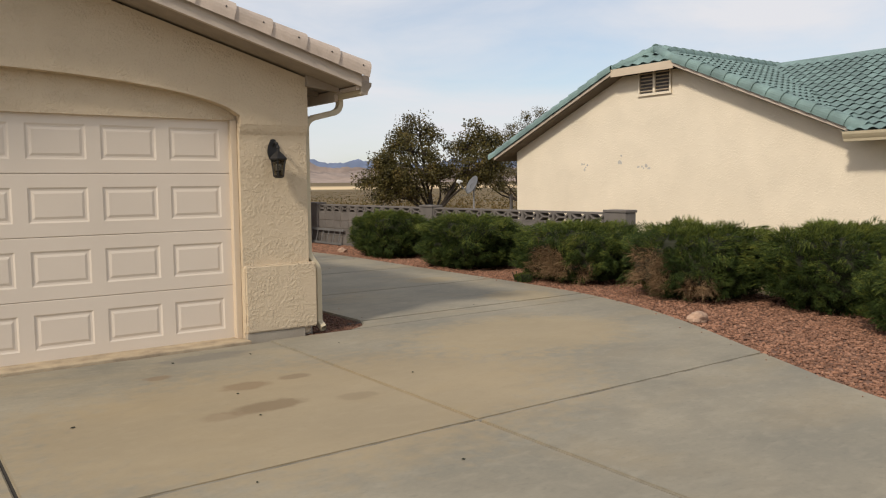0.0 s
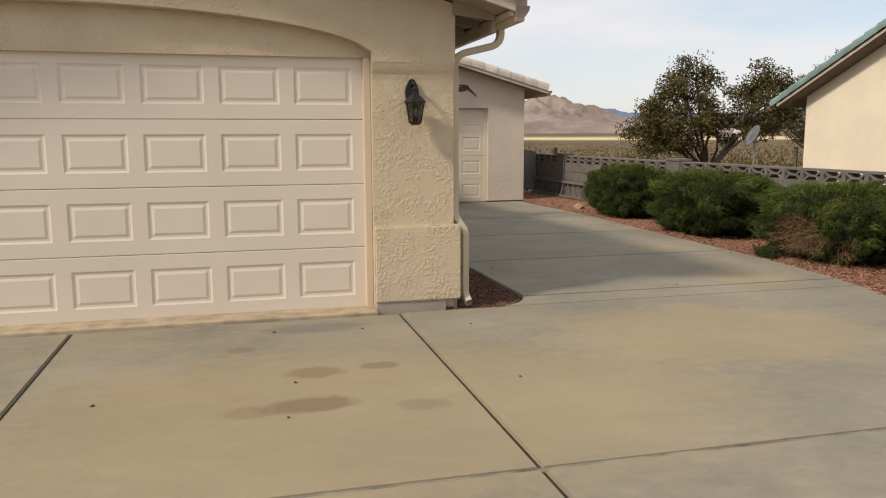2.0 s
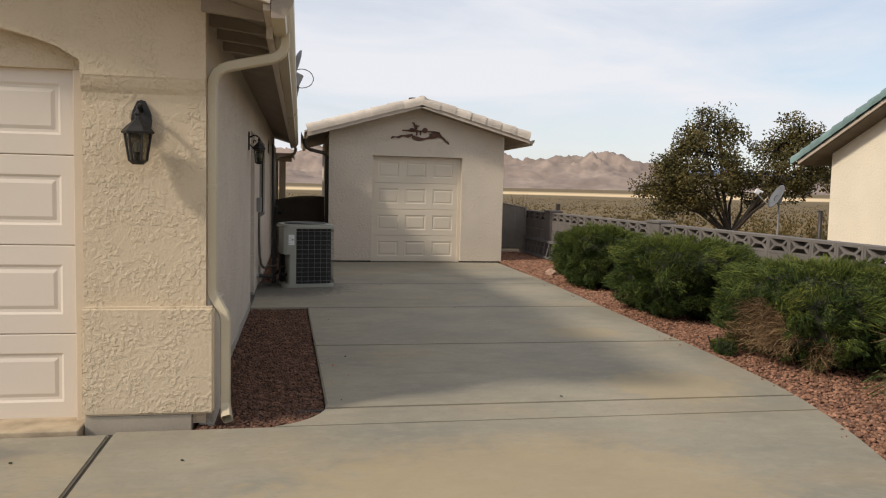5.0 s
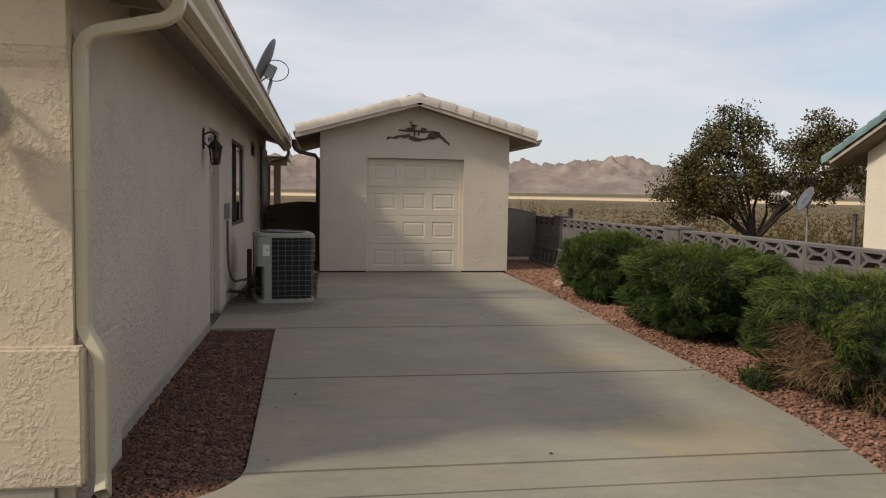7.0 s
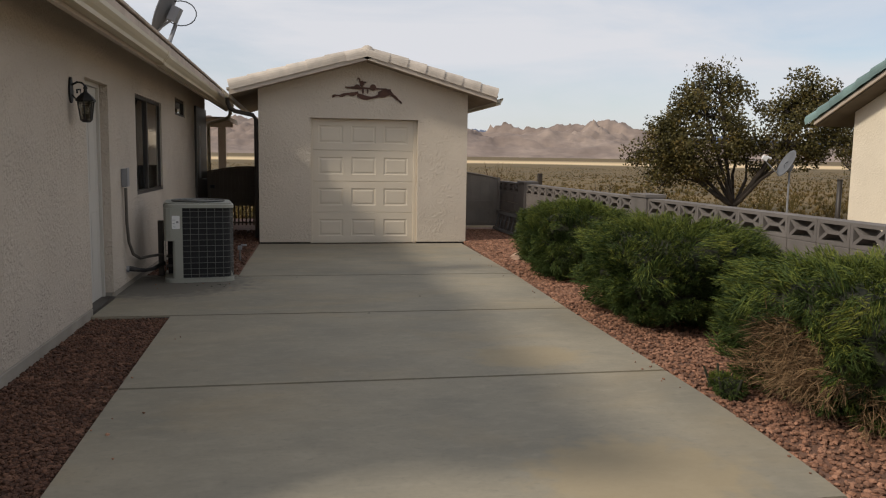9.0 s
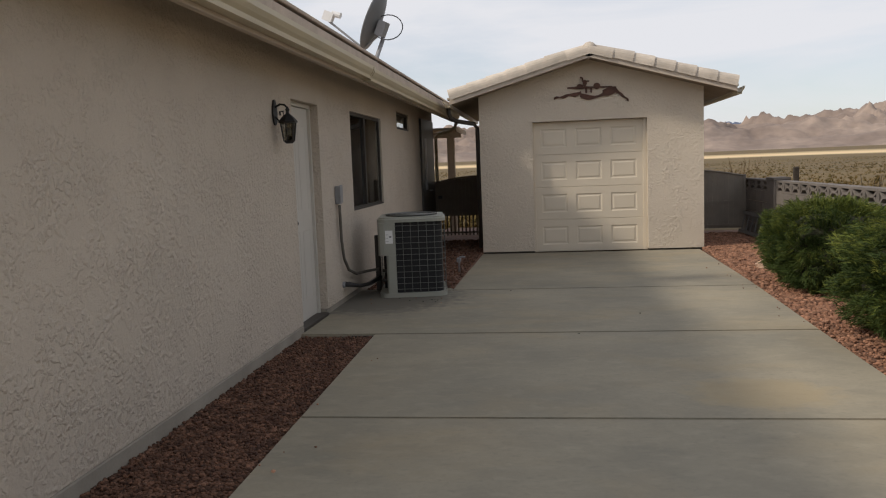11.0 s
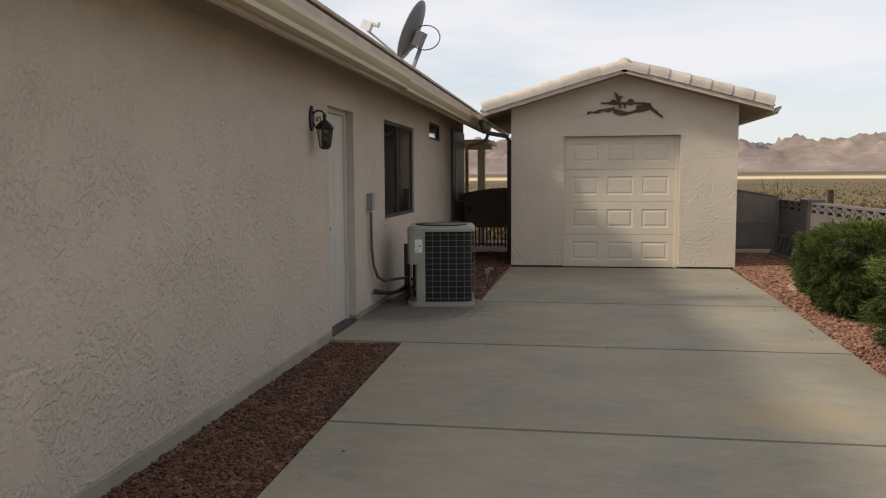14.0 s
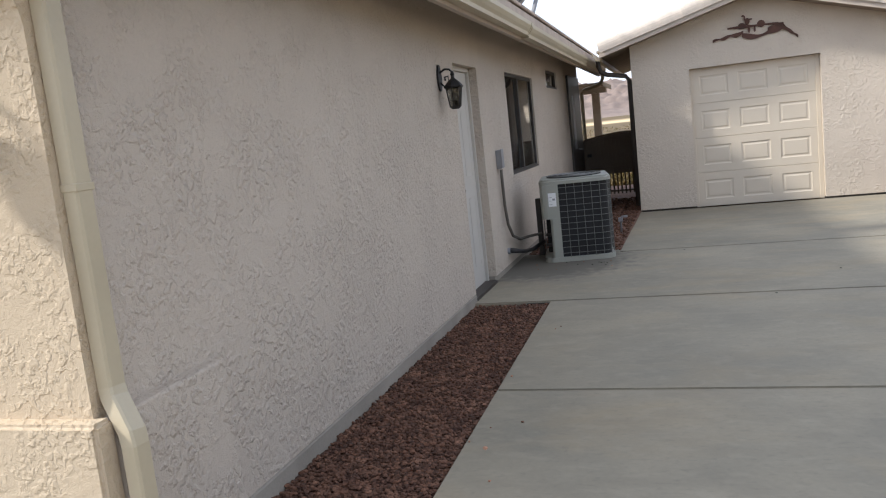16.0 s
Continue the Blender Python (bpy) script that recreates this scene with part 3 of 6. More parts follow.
    me = mesh_of("rake_tile", barrel(0.40, 0.092, 0.112), M_TILE, False)
    hole = mesh_of("nail_hole", tube(bmesh.new(), [(0, 0, -0.012), (0, 0, 0.014)], 0.008, 8), M_DARK)
    for s in (1, -1):
        for i in range(11):
            d = -0.18 + i * 0.335
            x = RIDGE_X + s * d
            z = under(x) + 0.155
            ob = new("rake_tile", me)
            ob.parent = roof
            nail = new("nail_hole", hole)
            nail.parent = ob
            nail.matrix_local = pose(0.31, -0.094, 0.03, 90, 0, 0)
            ob.matrix_local = pose(x, RAKE_Y + 0.045, z) @ (pose(0, 0, 0, 0, math.degrees(ang), 0) if s > 0 else pose(0, 0, 0, 0, 0, 180) @ pose(0, 0, 0, 0, math.degrees(ang), 0))
    # flat field tiles: nearest courses singly, the rest joined
    bm = bmesh.new()
    tile = mesh_of("roof_tile", soft_box(0.0, 0.40, 0.004, 0.326, -0.012, 0.016, 0.006, 1), M_TILE)
    rest_v, rest_f = [], []
    for c in range(11):
        for i in range(43):
            y = RAKE_Y + 0.17 + i * 0.33
            if y > HOUSE_END + 0.2:
                continue
            x = RIDGE_X - 0.04 + (10 - c) * 0.325
            m = pose(x, y, under(x) + 0.150, 0, math.degrees(ang) - 3.0, 0)
            if c < 6:
                ob = new("roof_tile", tile)
                ob.parent = roof
                ob.matrix_local = m
            else:
                n0 = len(rest_v)
                rest_v += [tuple(m @ Vector(c)) for c in ((0, 0.004, 0.016), (0.4, 0.004, 0.016), (0.4, 0.326, 0.016), (0, 0.326, 0.016), (0.4, 0.004, -0.012), (0.4, 0.326, -0.012))]
                rest_f += [(n0, n0 + 1, n0 + 2, n0 + 3), (n0 + 1, n0 + 4, n0 + 5, n0 + 2)]
    tagged(soup("far_roof_tiles", rest_v, rest_f, M_TILE, roof), "", "", "", "stuff")
    bm = bmesh.new()
    tube(bm, [(RIDGE_X, RAKE_Y - 0.02, under(RIDGE_X) + 0.16), (RIDGE_X, HOUSE_END + 0.37, under(RIDGE_X) + 0.16)], 0.11, 12)
    part("ridge_cap", bm, M_TILE, roof, smooth=True)


build_house_roof()


def gutter_profile(x, z, s=1):
    """Ogee gutter outline; x is its back."""
    return [(x + s * a, z + b) for a, b in ((0, 0.118), (0, 0), (0.075, 0), (0.08, 0.03), (0.10, 0.055), (0.118, 0.085), (0.122, 0.118), (0.110, 0.118), (0.106, 0.088), (0.09, 0.062), (0.07, 0.036), (0.066, 0.008), (0.008, 0.008), (0.008, 0.118))]


def pipe_path(path, w, d):
    """A rectangular downspout along points, mitred at its elbows."""
    bm = bmesh.new()
    pts = [Vector(p) for p in path]
    rings = []
    for i, p in enumerate(pts):
        a = (p - pts[i - 1]).normalized() if i else (pts[1] - p).normalized()
        b = (pts[i + 1] - p).normalized() if i < len(pts) - 1 else a
        t = (a + b).normalized()
        ref = Vector((0, 1, 0)) if abs(t.y) < 0.8 else Vector((1, 0, 0))
        u = (ref - t * ref.dot(t)).normalized()
        v = t.cross(u)
        c = 0.22
        ring = []
        for su, sv in ((-1, -1 + c), (-1 + c, -1), (1 - c, -1), (1, -1 + c), (1, 1 - c), (1 - c, 1), (-1 + c, 1), (-1, 1 - c)):
            ring.append(bm.verts.new(p + u * su * w / 2 + v * sv * d / 2))
        rings.append(ring)
    for a, b in zip(rings, rings[1:]):
        for k in range(8):
            bm.faces.new((a[k], a[(k + 1) % 8], b[(k + 1) % 8], b[k]))
    bm.faces.new(rings[0])
    inner = [bm.verts.new(v.co + (pts[-1] - v.co) * 0.14) for v in rings[-1]]
    deep = [bm.verts.new(v.co + (pts[-2] - pts[-1]).normalized() * 0.06) for v in inner]
    for k in range(8):
        bm.faces.new((rings[-1][k], rings[-1][(k + 1) % 8], inner[(k + 1) % 8], inner[k]))
        bm.faces.new((inner[k], inner[(k + 1) % 8], deep[(k + 1) % 8], deep[k]))
    bm.faces.new(deep)
    bmesh.ops.recalc_face_normals(bm, faces=bm.faces[:])
    return bm


def build_gutters():
    g = thing("gutter", "tan enamelled ogee gutter along the house eave with downspout", "gutter", pose(0, 0, 0))
    for y0, y1, z in ((RAKE_Y + 0.02, 13.42, 2.348), (13.40, HOUSE_END + 0.3, 2.33)):
        bm = bmesh.new()
        extrude_profile(bm, gutter_profile(3.934 if z > 2.34 else 3.937, z), "y", y0, y1)
        part("trough", bm, M_GUTTER, g)
    part("end_cap", extrude_profile(bmesh.new(), [(3.934, 2.466), (3.934, 2.348), (4.009, 2.348), (4.014, 2.378), (4.052, 2.433), (4.056, 2.466)], "y", RAKE_Y + 0.012, RAKE_Y + 0.018), M_SOFFIT, g)
    part("joint_strap", extrude_profile(bmesh.new(), [(a + (0.004 if a > 3.95 else 0), b - 0.004) for a, b in gutter_profile(3.934, 2.348)[:7]], "y", 13.36, 13.46), M_GUTTER, g)
    part("downspout", pipe_path([(4.0, 7.72, 2.37), (4.0, 7.72, 2.31), (3.996, 7.719, 2.285), (3.982, 7.716, 2.255), (3.955, 7.712, 2.23), (3.92, 7.705, 2.213), (3.67, 7.67, 2.15), (3.63, 7.664, 2.132), (3.60, 7.66, 2.105), (3.581, 7.66, 2.07), (3.575, 7.66, 2.03), (3.575, 7.66, 0.80), (3.585, 7.655, 0.765), (3.65, 7.63, 0.66), (3.658, 7.625, 0.62), (3.658, 7.625, 0.11), (3.663, 7.61, 0.075), (3.675, 7.55, 0.03)], 0.074, 0.058), M_GUTTER, g, smooth=False)
    part("pipe_strap", soft_box(3.53, 3.607, 7.620, 7.700, 1.42, 1.445, 0.003), M_GUTTER, g)
    bm = bmesh.new()
    tube(bm, [(4.0, 21.2, 2.33), (4.0, 21.2, 2.27), (3.97, 21.2, 2.2), (3.88, 21.2, 2.14), (3.62, 21.18, 2.08), (3.58, 21.18, 2.02), (3.58, 21.18, 0.1)], 0.036, 10)
    part("back_downspout", bm, M_GUTTER, g, smooth=True)


build_gutters()


# ---- the shed ----
def build_shed():
    shed = thing("shed", "small tan stucco shed garage with tiled gable roof and roll-up door", "shed", pose(0, 0, 0))
    X0, X1, Y0, Y1, A, B, H = 4.67, 8.26, 18.6, 23.4, 5.535, 7.38, 2.10
    ridge, ex, ez, pit = 6.46, 2.22, 2.43, 0.284
    def und(x):
        return ez + pit * (ex - abs(x - ridge))
    bm = bmesh.new()
    y0, y1 = Y0, Y0 + 0.18
    for xs, zb in (((X0, A), -0.02), ((A, ridge), H), ((ridge, B), H), ((B, X1), -0.02)):
        v = []
        for y in (y0, y1):
            v.append([bm.verts.new(c) for c in ((xs[0], y, zb - 0.005 if zb < 0 else zb), (xs[1], y, zb - 0.005 if zb < 0 else zb), (xs[1], y, und(xs[1])), (xs[0], y, und(xs[0])))])
        for i in range(4):
            bm.faces.new((v[0][i], v[0][(i + 1) % 4], v[1][(i + 1) % 4], v[1][i]))
        bm.faces.new(v[0])
        bm.faces.new(v[1][::-1])
    bmesh.ops.recalc_face_normals(bm, faces=bm.faces[:])
    part("front_wall", bm, M_SHED, shed)
    for x0, x1, ya, yb in ((X0, X0 + 0.18, Y0 + 0.181, Y1), (X1 - 0.18, X1, Y0 + 0.181, Y1), (X0 + 0.181, X1 - 0.181, Y1 - 0.18, Y1)):
        part("wall", box(bmesh.new(), x0, x1, ya, yb, -0.12, 2.5), M_SHED, shed)
    for x0, x1 in ((X0 + 0.01, A - 0.005), (B + 0.005, X1 - 0.01)):
        part("footing", box(bmesh.new(), x0, x1, Y0 + 0.012, Y0 + 0.17, -0.14, -0.025), M_JOINT, shed)
    roof = part("roof", bmesh.new(), M_SOFFIT, shed)
    ang = math.degrees(math.atan(pit))
    rake = mesh_of("rake_tile", barrel_tile(0.40, 0.095, 0.115), M_SHED_TILE)
    for s in (1, -1):
        bm = bmesh.new()
        e = ridge + s * ex
        extrude_profile(bm, [(ridge, und(ridge)), (e, ez), (e, ez + 0.09), (ridge, und(ridge) + 0.09)], "y", 18.22, Y1 + 0.3)
        part("roof_deck", bm, M_SOFFIT, roof)
        bm = bmesh.new()
        extrude_profile(bm, [(ridge, und(ridge) - 0.015), (e, ez - 0.015), (e, ez + 0.11), (ridge, und(ridge) + 0.11)], "y", 18.18, 18.218)
        part("rake_board", bm, M_FASCIA, roof)
        bm = bmesh.new()
        extrude_profile(bm, [(ridge, und(ridge) + 0.092), (e + s * 0.06, ez + 0.092 - pit * 0.06), (e + s * 0.06, ez + 0.125 - pit * 0.06), (ridge, und(ridge) + 0.125)], "y", 18.36, Y1 + 0.33)
        part("tile_field", bm, M_SHED_TILE, roof)
        for i in range(7):
            d = -0.03 + i * 0.312
            x = ridge + s * d
            ob = new("rake_tile", rake)
            ob.parent = roof
            ob.matrix_local = pose(x, 18.26, und(x) + 0.118) @ (pose(0, 0, 0, 0, ang, 0) if s > 0 else pose(0, 0, 0, 0, 0, 180) @ pose(0, 0, 0, 0, ang, 0))
        bm = bmesh.new()
        gx = e if s > 0 else e
        extrude_profile(bm, gutter_profile(gx + s * 0.004, ez - 0.055, s), "y", 18.24, Y1 + 0.3)
        part("gutter", bm, M_GUTTER, roof)
    bm = bmesh.new()
    tube(bm, [(ridge, 18.18, und(ridge) + 0.108), (ridge, Y1 + 0.3, und(ridge) + 0.108)], 0.115, 12)
    part("ridge_cap", bm, M_SHED_TILE, roof, smooth=True)
    part("vent_cap", tube(bmesh.new(), [(ridge, 19.5, und(ridge) + 0.2), (ridge, 19.5, und(ridge) + 0.32)], 0.09, 12), M_DARK, roof)
    bm = bmesh.new()
    tube(bm, [(4.19, 18.42, 2.38), (4.19, 18.42, 2.30), (4.22, 18.44, 2.22), (4.3, 18.5, 2.17), (4.58, 18.66, 2.12), (4.63, 18.68, 2.05), (4.63, 18.68, 0.05)], 0.036, 10)
    part("downspout", bm, M_DARK, shed, smooth=True)
    for x0, x1 in ((A - 0.0, A + 0.035), (B - 0.06, B)):
        part("jamb", soft_box(x0, x1, Y0 + 0.10, Y0 + 0.17, -0.054, H, 0.004), M_SHED_DOOR, shed)
    return shed


build_shed()
d = sectional_door("roll_up_door", "cream single sectional door with raised panels, closed, on the shed", 5.57, 7.32, 18.72, 2.15, 4, 3, 0.14, M_SHED_DOOR)
d.location.z = -0.054


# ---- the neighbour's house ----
# the shade under the overhang is put into this dark board colour
M_EAVE = material("shade_dark_eave_boards", (0.12, 0.098, 0.076), rough=0.85, scale=5, fine=60, mottle=0.15, grain=0.1)
M_PATCH = material("filler", (0.47, 0.44, 0.40), rough=0.95, scale=8, fine=60, mottle=0.1, grain=0.1)
def build_neighbour():
    nb = thing("neighbour_house", "cream stucco house with green tiled clipped-gable roof behind the block wall", "house", pose(0, 0, 0))
    WX, Y0, Y1, RY, PT = 15.09, 8.3, 17.55, 12.75, 0.43
    EZ = 2.00
    def und(y):
        return EZ + PT * (5.75 - abs(y - RY))
    CLIP = 4.06
    bm = bmesh.new()
    ys = [-2.0, 7.55, Y0, RY - 1.0, RY + 1.0, Y1]
    tops = [2.3, 2.3, und(Y0), CLIP, CLIP, und(Y1)]
    cols = [[bm.verts.new((x, y, z)) for x, z in ((WX, -0.3), (WX, t), (WX + 0.2, t), (WX + 0.2, -0.3))] for y, t in zip(ys, tops)]
    for a, b in zip(cols, cols[1:]):
        for i in range(4):
            bm.faces.new((a[i], b[i], b[(i + 1) % 4], a[(i + 1) % 4]))
    bm.faces.new(cols[0])
    bm.faces.new(cols[-1])
    bmesh.ops.recalc_face_normals(bm, faces=bm.faces[:])
    part("gable_wall", bm, M_NEIGHBOUR, nb)
    rng = random.Random(6)
    for cy, cz, n, sy, sz in ((14.9, 1.90, 5, 0.16, 0.10), (13.7, 2.0, 6, 0.05, 0.16), (13.0, 1.87, 5, 0.20, 0.07)):
        for i in range(n):
            y, z, a = cy + rng.uniform(-sy, sy), cz + rng.uniform(-sz, sz), rng.uniform(0.02, 0.05)
            bm = bmesh.new()
            extrude_profile(bm, [(y + a * rng.uniform(0.5, 1.2) * math.cos(k * 0.9), z + a * rng.uniform(0.5, 1.2) * math.sin(k * 0.9)) for k in range(7)], "x", WX - 0.003 - 0.0008 * i, WX + 0.002)
            part("filler_patch", bm, M_PATCH, nb, "grey filler patch")
    for q in ((WX + 0.2, 27, Y1 - 0.2, Y1), (WX + 0.2, 27, -2, -1.8), (26.8, 27, -1.8, Y1 - 0.2)):
        part("wall", box(bmesh.new(), *q, -0.3, 2.3), M_NEIGHBOUR, nb)
    roof = part("roof", bmesh.new(), M_GREEN_TILE, nb)
    OX = WX - 0.38
    rz = und(RY)
    zc = CLIP + 0.02
    hx = OX + (rz - zc) / 0.75
    eR, eL = RY - 4.95, RY + 5.35
    def deck(corners, thick=0.12):
        bm = bmesh.new()
        lo = [bm.verts.new(c) for c in corners]
        hi = [bm.verts.new((x, y, z + thick)) for x, y, z in corners]
        n = len(lo)
        bm.faces.new(lo)
        bm.faces.new(hi)
        for i in range(n):
            bm.faces.new((lo[i], lo[(i + 1) % n], hi[(i + 1) % n], hi[i]))
        bmesh.ops.recalc_face_normals(bm, faces=bm.faces[:])
        return bm
    yc = (rz - zc) / PT
    right = [(OX, RY - yc, zc), (OX, eR, und(eR)), (27.5, eR, und(eR)), (27.5, RY, rz), (hx, RY, rz)]
    left = [(OX, RY + yc, zc), (OX, eL, und(eL)), (27.5, eL, und(eL)), (27.5, RY, rz), (hx, RY, rz)]
    clip = [(OX, RY - yc, zc), (OX, RY + yc, zc), (hx, RY, rz)]
    for c in (right, left, clip):
        part("roof_deck", deck(c), M_GREEN_TILE, roof)
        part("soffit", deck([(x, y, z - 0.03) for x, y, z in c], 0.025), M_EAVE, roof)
    # bargeboards
    for s, e in ((-1, eR), (1, eL)):
        bm = bmesh.new()
        extrude_profile(bm, [(RY + s * yc, zc - 0.01), (e, und(e) - 0.01), (e, und(e) + 0.06), (RY + s * yc, zc + 0.06)], "x", OX - 0.035, OX - 0.003)
        part("bargeboard", bm, M_FASCIA, roof)
    part("bargeboard", box(bmesh.new(), OX - 0.035, OX - 0.003, RY - yc, RY + yc, zc - 0.06, zc + 0.12), M_TRIM, roof)
    # S-tiles in courses over the slopes
    def tile_at(v, f, m, w, ln):
        n0, seg = len(v), 6
        for x in (0.0, ln):
            for k in range(seg + 1):
                u = k / seg
                v.append(tuple(m @ Vector((u * w, x, 0.024 * math.sin(2 * math.pi * u) + (0.026 if x == 0 else 0.0)))))
        for k in range(seg):
            f.append((n0 + k, n0 + k + 1, n0 + seg + 2 + k, n0 + seg + 1 + k))
    v, f = [], []
    ang = math.degrees(math.atan(PT))
    for c in range(18):
        for i in range(42):
            x = OX + 0.08 + i * 0.24
            y = eR + c * 0.28
            if y > RY - 0.3 or x < OX + (max(0.0, y - (RY - yc))) / 0.58:
                continue
            tile_at(v, f, pose(x, y, und(y) + 0.15, ang, 0, 0), 0.24, 0.32)
            yl = eL - c * 0.28
            if yl > RY + 0.3 and i < 14:
                tile_at(v, f, pose(x + 0.24, yl, und(yl) + 0.15, -ang, 0, 0) @ pose(0, 0, 0, 0, 0, 180), 0.24, 0.32)
    for c in range(2):
        half = yc * (1 - c / 2.2)
        k = max(1, int(2 * half / 0.3))
        for i in range(k):
            tile_at(v, f, pose(OX + c * 0.28, RY + half - i * 0.30, zc + 0.14 + c * 0.21, 0, 0, -90) @ pose(0, 0, 0, 36, 0, 0), 0.30, 0.38)
    tagged(soup("roof_tiles", v, f, M_GREEN_TILE, roof, True), "", "", "", "stuff")
    rake = mesh_of("rake_tile", barrel_tile(0.42, 0.115, 0.145), M_GREEN_TILE)
    slope = math.hypot(1, PT)
    for s, e in ((-1, eR), (1, eL)):
        run = abs(e - RY) - yc
        k = int(run * slope / 0.36)
        for i in range(k + 1):
            y = RY + s * (yc + i * run / (k + 0.6))
            ob = new("rake_tile", rake)
            ob.parent = roof
            ob.matrix_local = pose(OX + 0.05, y, und(y) + 0.135) @ pose(0, 0, 0, 0, 0, s * 90) @ pose(0, 0, 0, 0, ang, 0)
    for s in (-1, 1):
        a, b = Vector((hx, RY, rz + 0.13)), Vector((OX + 0.05, RY + s * yc, zc + 0.12))
        bm = tube(bmesh.new(), [a, b], 0.11, 10)
        part("hip_cap", bm, M_GREEN_TILE, roof, smooth=True)
    for i in range(int((27.2 - hx) / 0.34)):
        ob = new("ridge_tile", rake)
        ob.parent = roof
        ob.matrix_local = pose(hx + 0.38 + i * 0.34, RY, rz + 0.11, 0, 0, 180)
    # side wing, eave along the drive side
    wx, wz, wp = 14.55, 2.24, 0.42
    part("wing_deck", deck([(wx, -2.4, wz), (wx, 7.78, wz), (20, 12.6, wz + wp * 5.45), (20, -2.4, wz + wp * 5.45)]), M_GREEN_TILE, roof)
    v, f = [], []
    wa = math.degrees(math.atan(wp))
    for c in range(18):
        x = wx - 0.04 + c * 0.28
        for i in range(48):
            y = 7.9 + c * 0.257 - i * 0.24
            if y < -1:
                continue
            tile_at(v, f, pose(x, y, wz + wp * (x - wx) + 0.15, 0, 0, -90) @ pose(0, 0, 0, wa, 0, 0), 0.24, 0.32)
    tagged(soup("wing_tiles", v, f, M_GREEN_TILE, roof, True), "", "", "", "stuff")
    bm = bmesh.new()
    extrude_profile(bm, [(wx - 0.003 + (a - wx + 0.003) * 1.3, wz - 0.06 + (b - wz + 0.06) * 1.5) for a, b in gutter_profile(wx - 0.003, wz - 0.06, -1)], "y", -2.4, 7.85)
    part("gutter", bm, M_GUTTER, nb)
    # twin louvred gable vent
    vent = part("gable_vent", box(bmesh.new(), WX - 0.012, WX - 0.002, 12.22, 13.08, 3.58, 4.10), M_DARK, nb, "dark louvred gable vent in a cream frame")
    for y0, y1, z0, z1 in ((12.16, 13.14, 3.52, 3.58), (12.62, 12.69, 3.58, 4.10), (12.17, 12.22, 3.58, 4.10), (13.08, 13.13, 3.58, 4.10)):
        part("frame", soft_box(WX - 0.05, WX - 0.013, y0, y1, z0, z1, 0.004, 1), M_NEIGHBOUR, vent)
    for i in range(6):
        for y0, y1 in ((12.225, 12.615), (12.695, 13.075)):
            s = part("slat", box(bmesh.new(), -0.03, 0.0, y0, y1, 0, 0.012), M_TRIM, vent)
            s.matrix_local = pose(WX - 0.014, 0, 3.62 + i * 0.082, 0, 35, 0)


build_neighbour()


# ---- wall openings ----
M_CLEAR = glass("window_glass", (0.92, 0.95, 0.95), 0.0)
M_RUST = material("rusted_steel", (0.085, 0.038, 0.025), rough=0.75, scale=8, fine=60, mottle=0.35, grain=0.15)
M_AC = material("ac_enamel", (0.31, 0.31, 0.265), rough=0.5, scale=3, fine=50, mottle=0.06, grain=0.04)
M_WIRE = material("ac_wire", (0.15, 0.148, 0.135), rough=0.5, scale=6, fine=50, mottle=0.1, grain=0.05)
M_COIL = material("ac_coil", (0.008, 0.008, 0.009), rough=0.7, scale=20, fine=200, mottle=0.3, grain=0.3)
M_GREY = material("grey_enamel", (0.255, 0.255, 0.264), rough=0.5, scale=4, fine=60, mottle=0.08, grain=0.05)
M_DISH = material("dish_grey", (0.145, 0.149, 0.157), rough=0.5, scale=4, fine=60, mottle=0.08, grain=0.05)
M_LABEL = material("label_paper", (0.75, 0.75, 0.74), rough=0.6, scale=5, fine=60, mottle=0.03, grain=0.02)
M_CURTAIN = material("curtain_cloth", (0.076, 0.072, 0.068), rough=0.9, scale=12, fine=80, mottle=0.2, grain=0.1)
M_DARK_GATE = material("dark_gate_metal", (0.115, 0.085, 0.058), rough=0.7, scale=4, fine=50, mottle=0.15, grain=0.1)
M_GATE = material("gate_slats", (0.196, 0.170, 0.140), rough=0.7, scale=4, fine=50, mottle=0.12, grain=0.08)


def build_side_door():
    d = tagged(new("door_1"), "white painted side door, closed, set deep in the stucco", "door", "", "structure")
    part("door_slab", soft_box(3.385, 3.425, 12.32, 13.06, 0.03, 2.05, 0.004), M_WHITE, d)
    for y0, y1, z0, z1 in ((12.281, 12.318, 0.0, 2.09), (13.062, 13.099, 0.0, 2.09), (12.318, 13.062, 2.052, 2.09)):
        part("door_frame", soft_box(3.38, 3.45, y0, y1, z0, z1, 0.003), M_WHITE, d)
    for z0, z1 in ((0.22, 0.88), (1.08, 1.88)):
        for y0, y1 in ((12.42, 12.64), (12.74, 12.96)):
            bm = panel_mesh(y1 - y0, z1 - z0)
            p = part("panel", bm, M_WHITE, d)
            p.matrix_local = pose(3.4275, y0, z0, 0, 0, 90)
    bm = bmesh.new()
    bmesh.ops.create_uvsphere(bm, u_segments=12, v_segments=8, radius=0.028)
    k = part("door_knob", bm, M_DARK, d, "dark door knob", smooth=True)
    k.matrix_local = pose(3.475, 12.385, 0.98)
    part("knob_stem", tube(bmesh.new(), [(3.42, 12.385, 0.98), (3.46, 12.385, 0.98)], 0.012, 8), M_DARK, d)
    part("threshold", soft_box(3.38, 3.535, 12.285, 13.095, -0.04, 0.028, 0.005), M_DARK, d)


build_side_door()


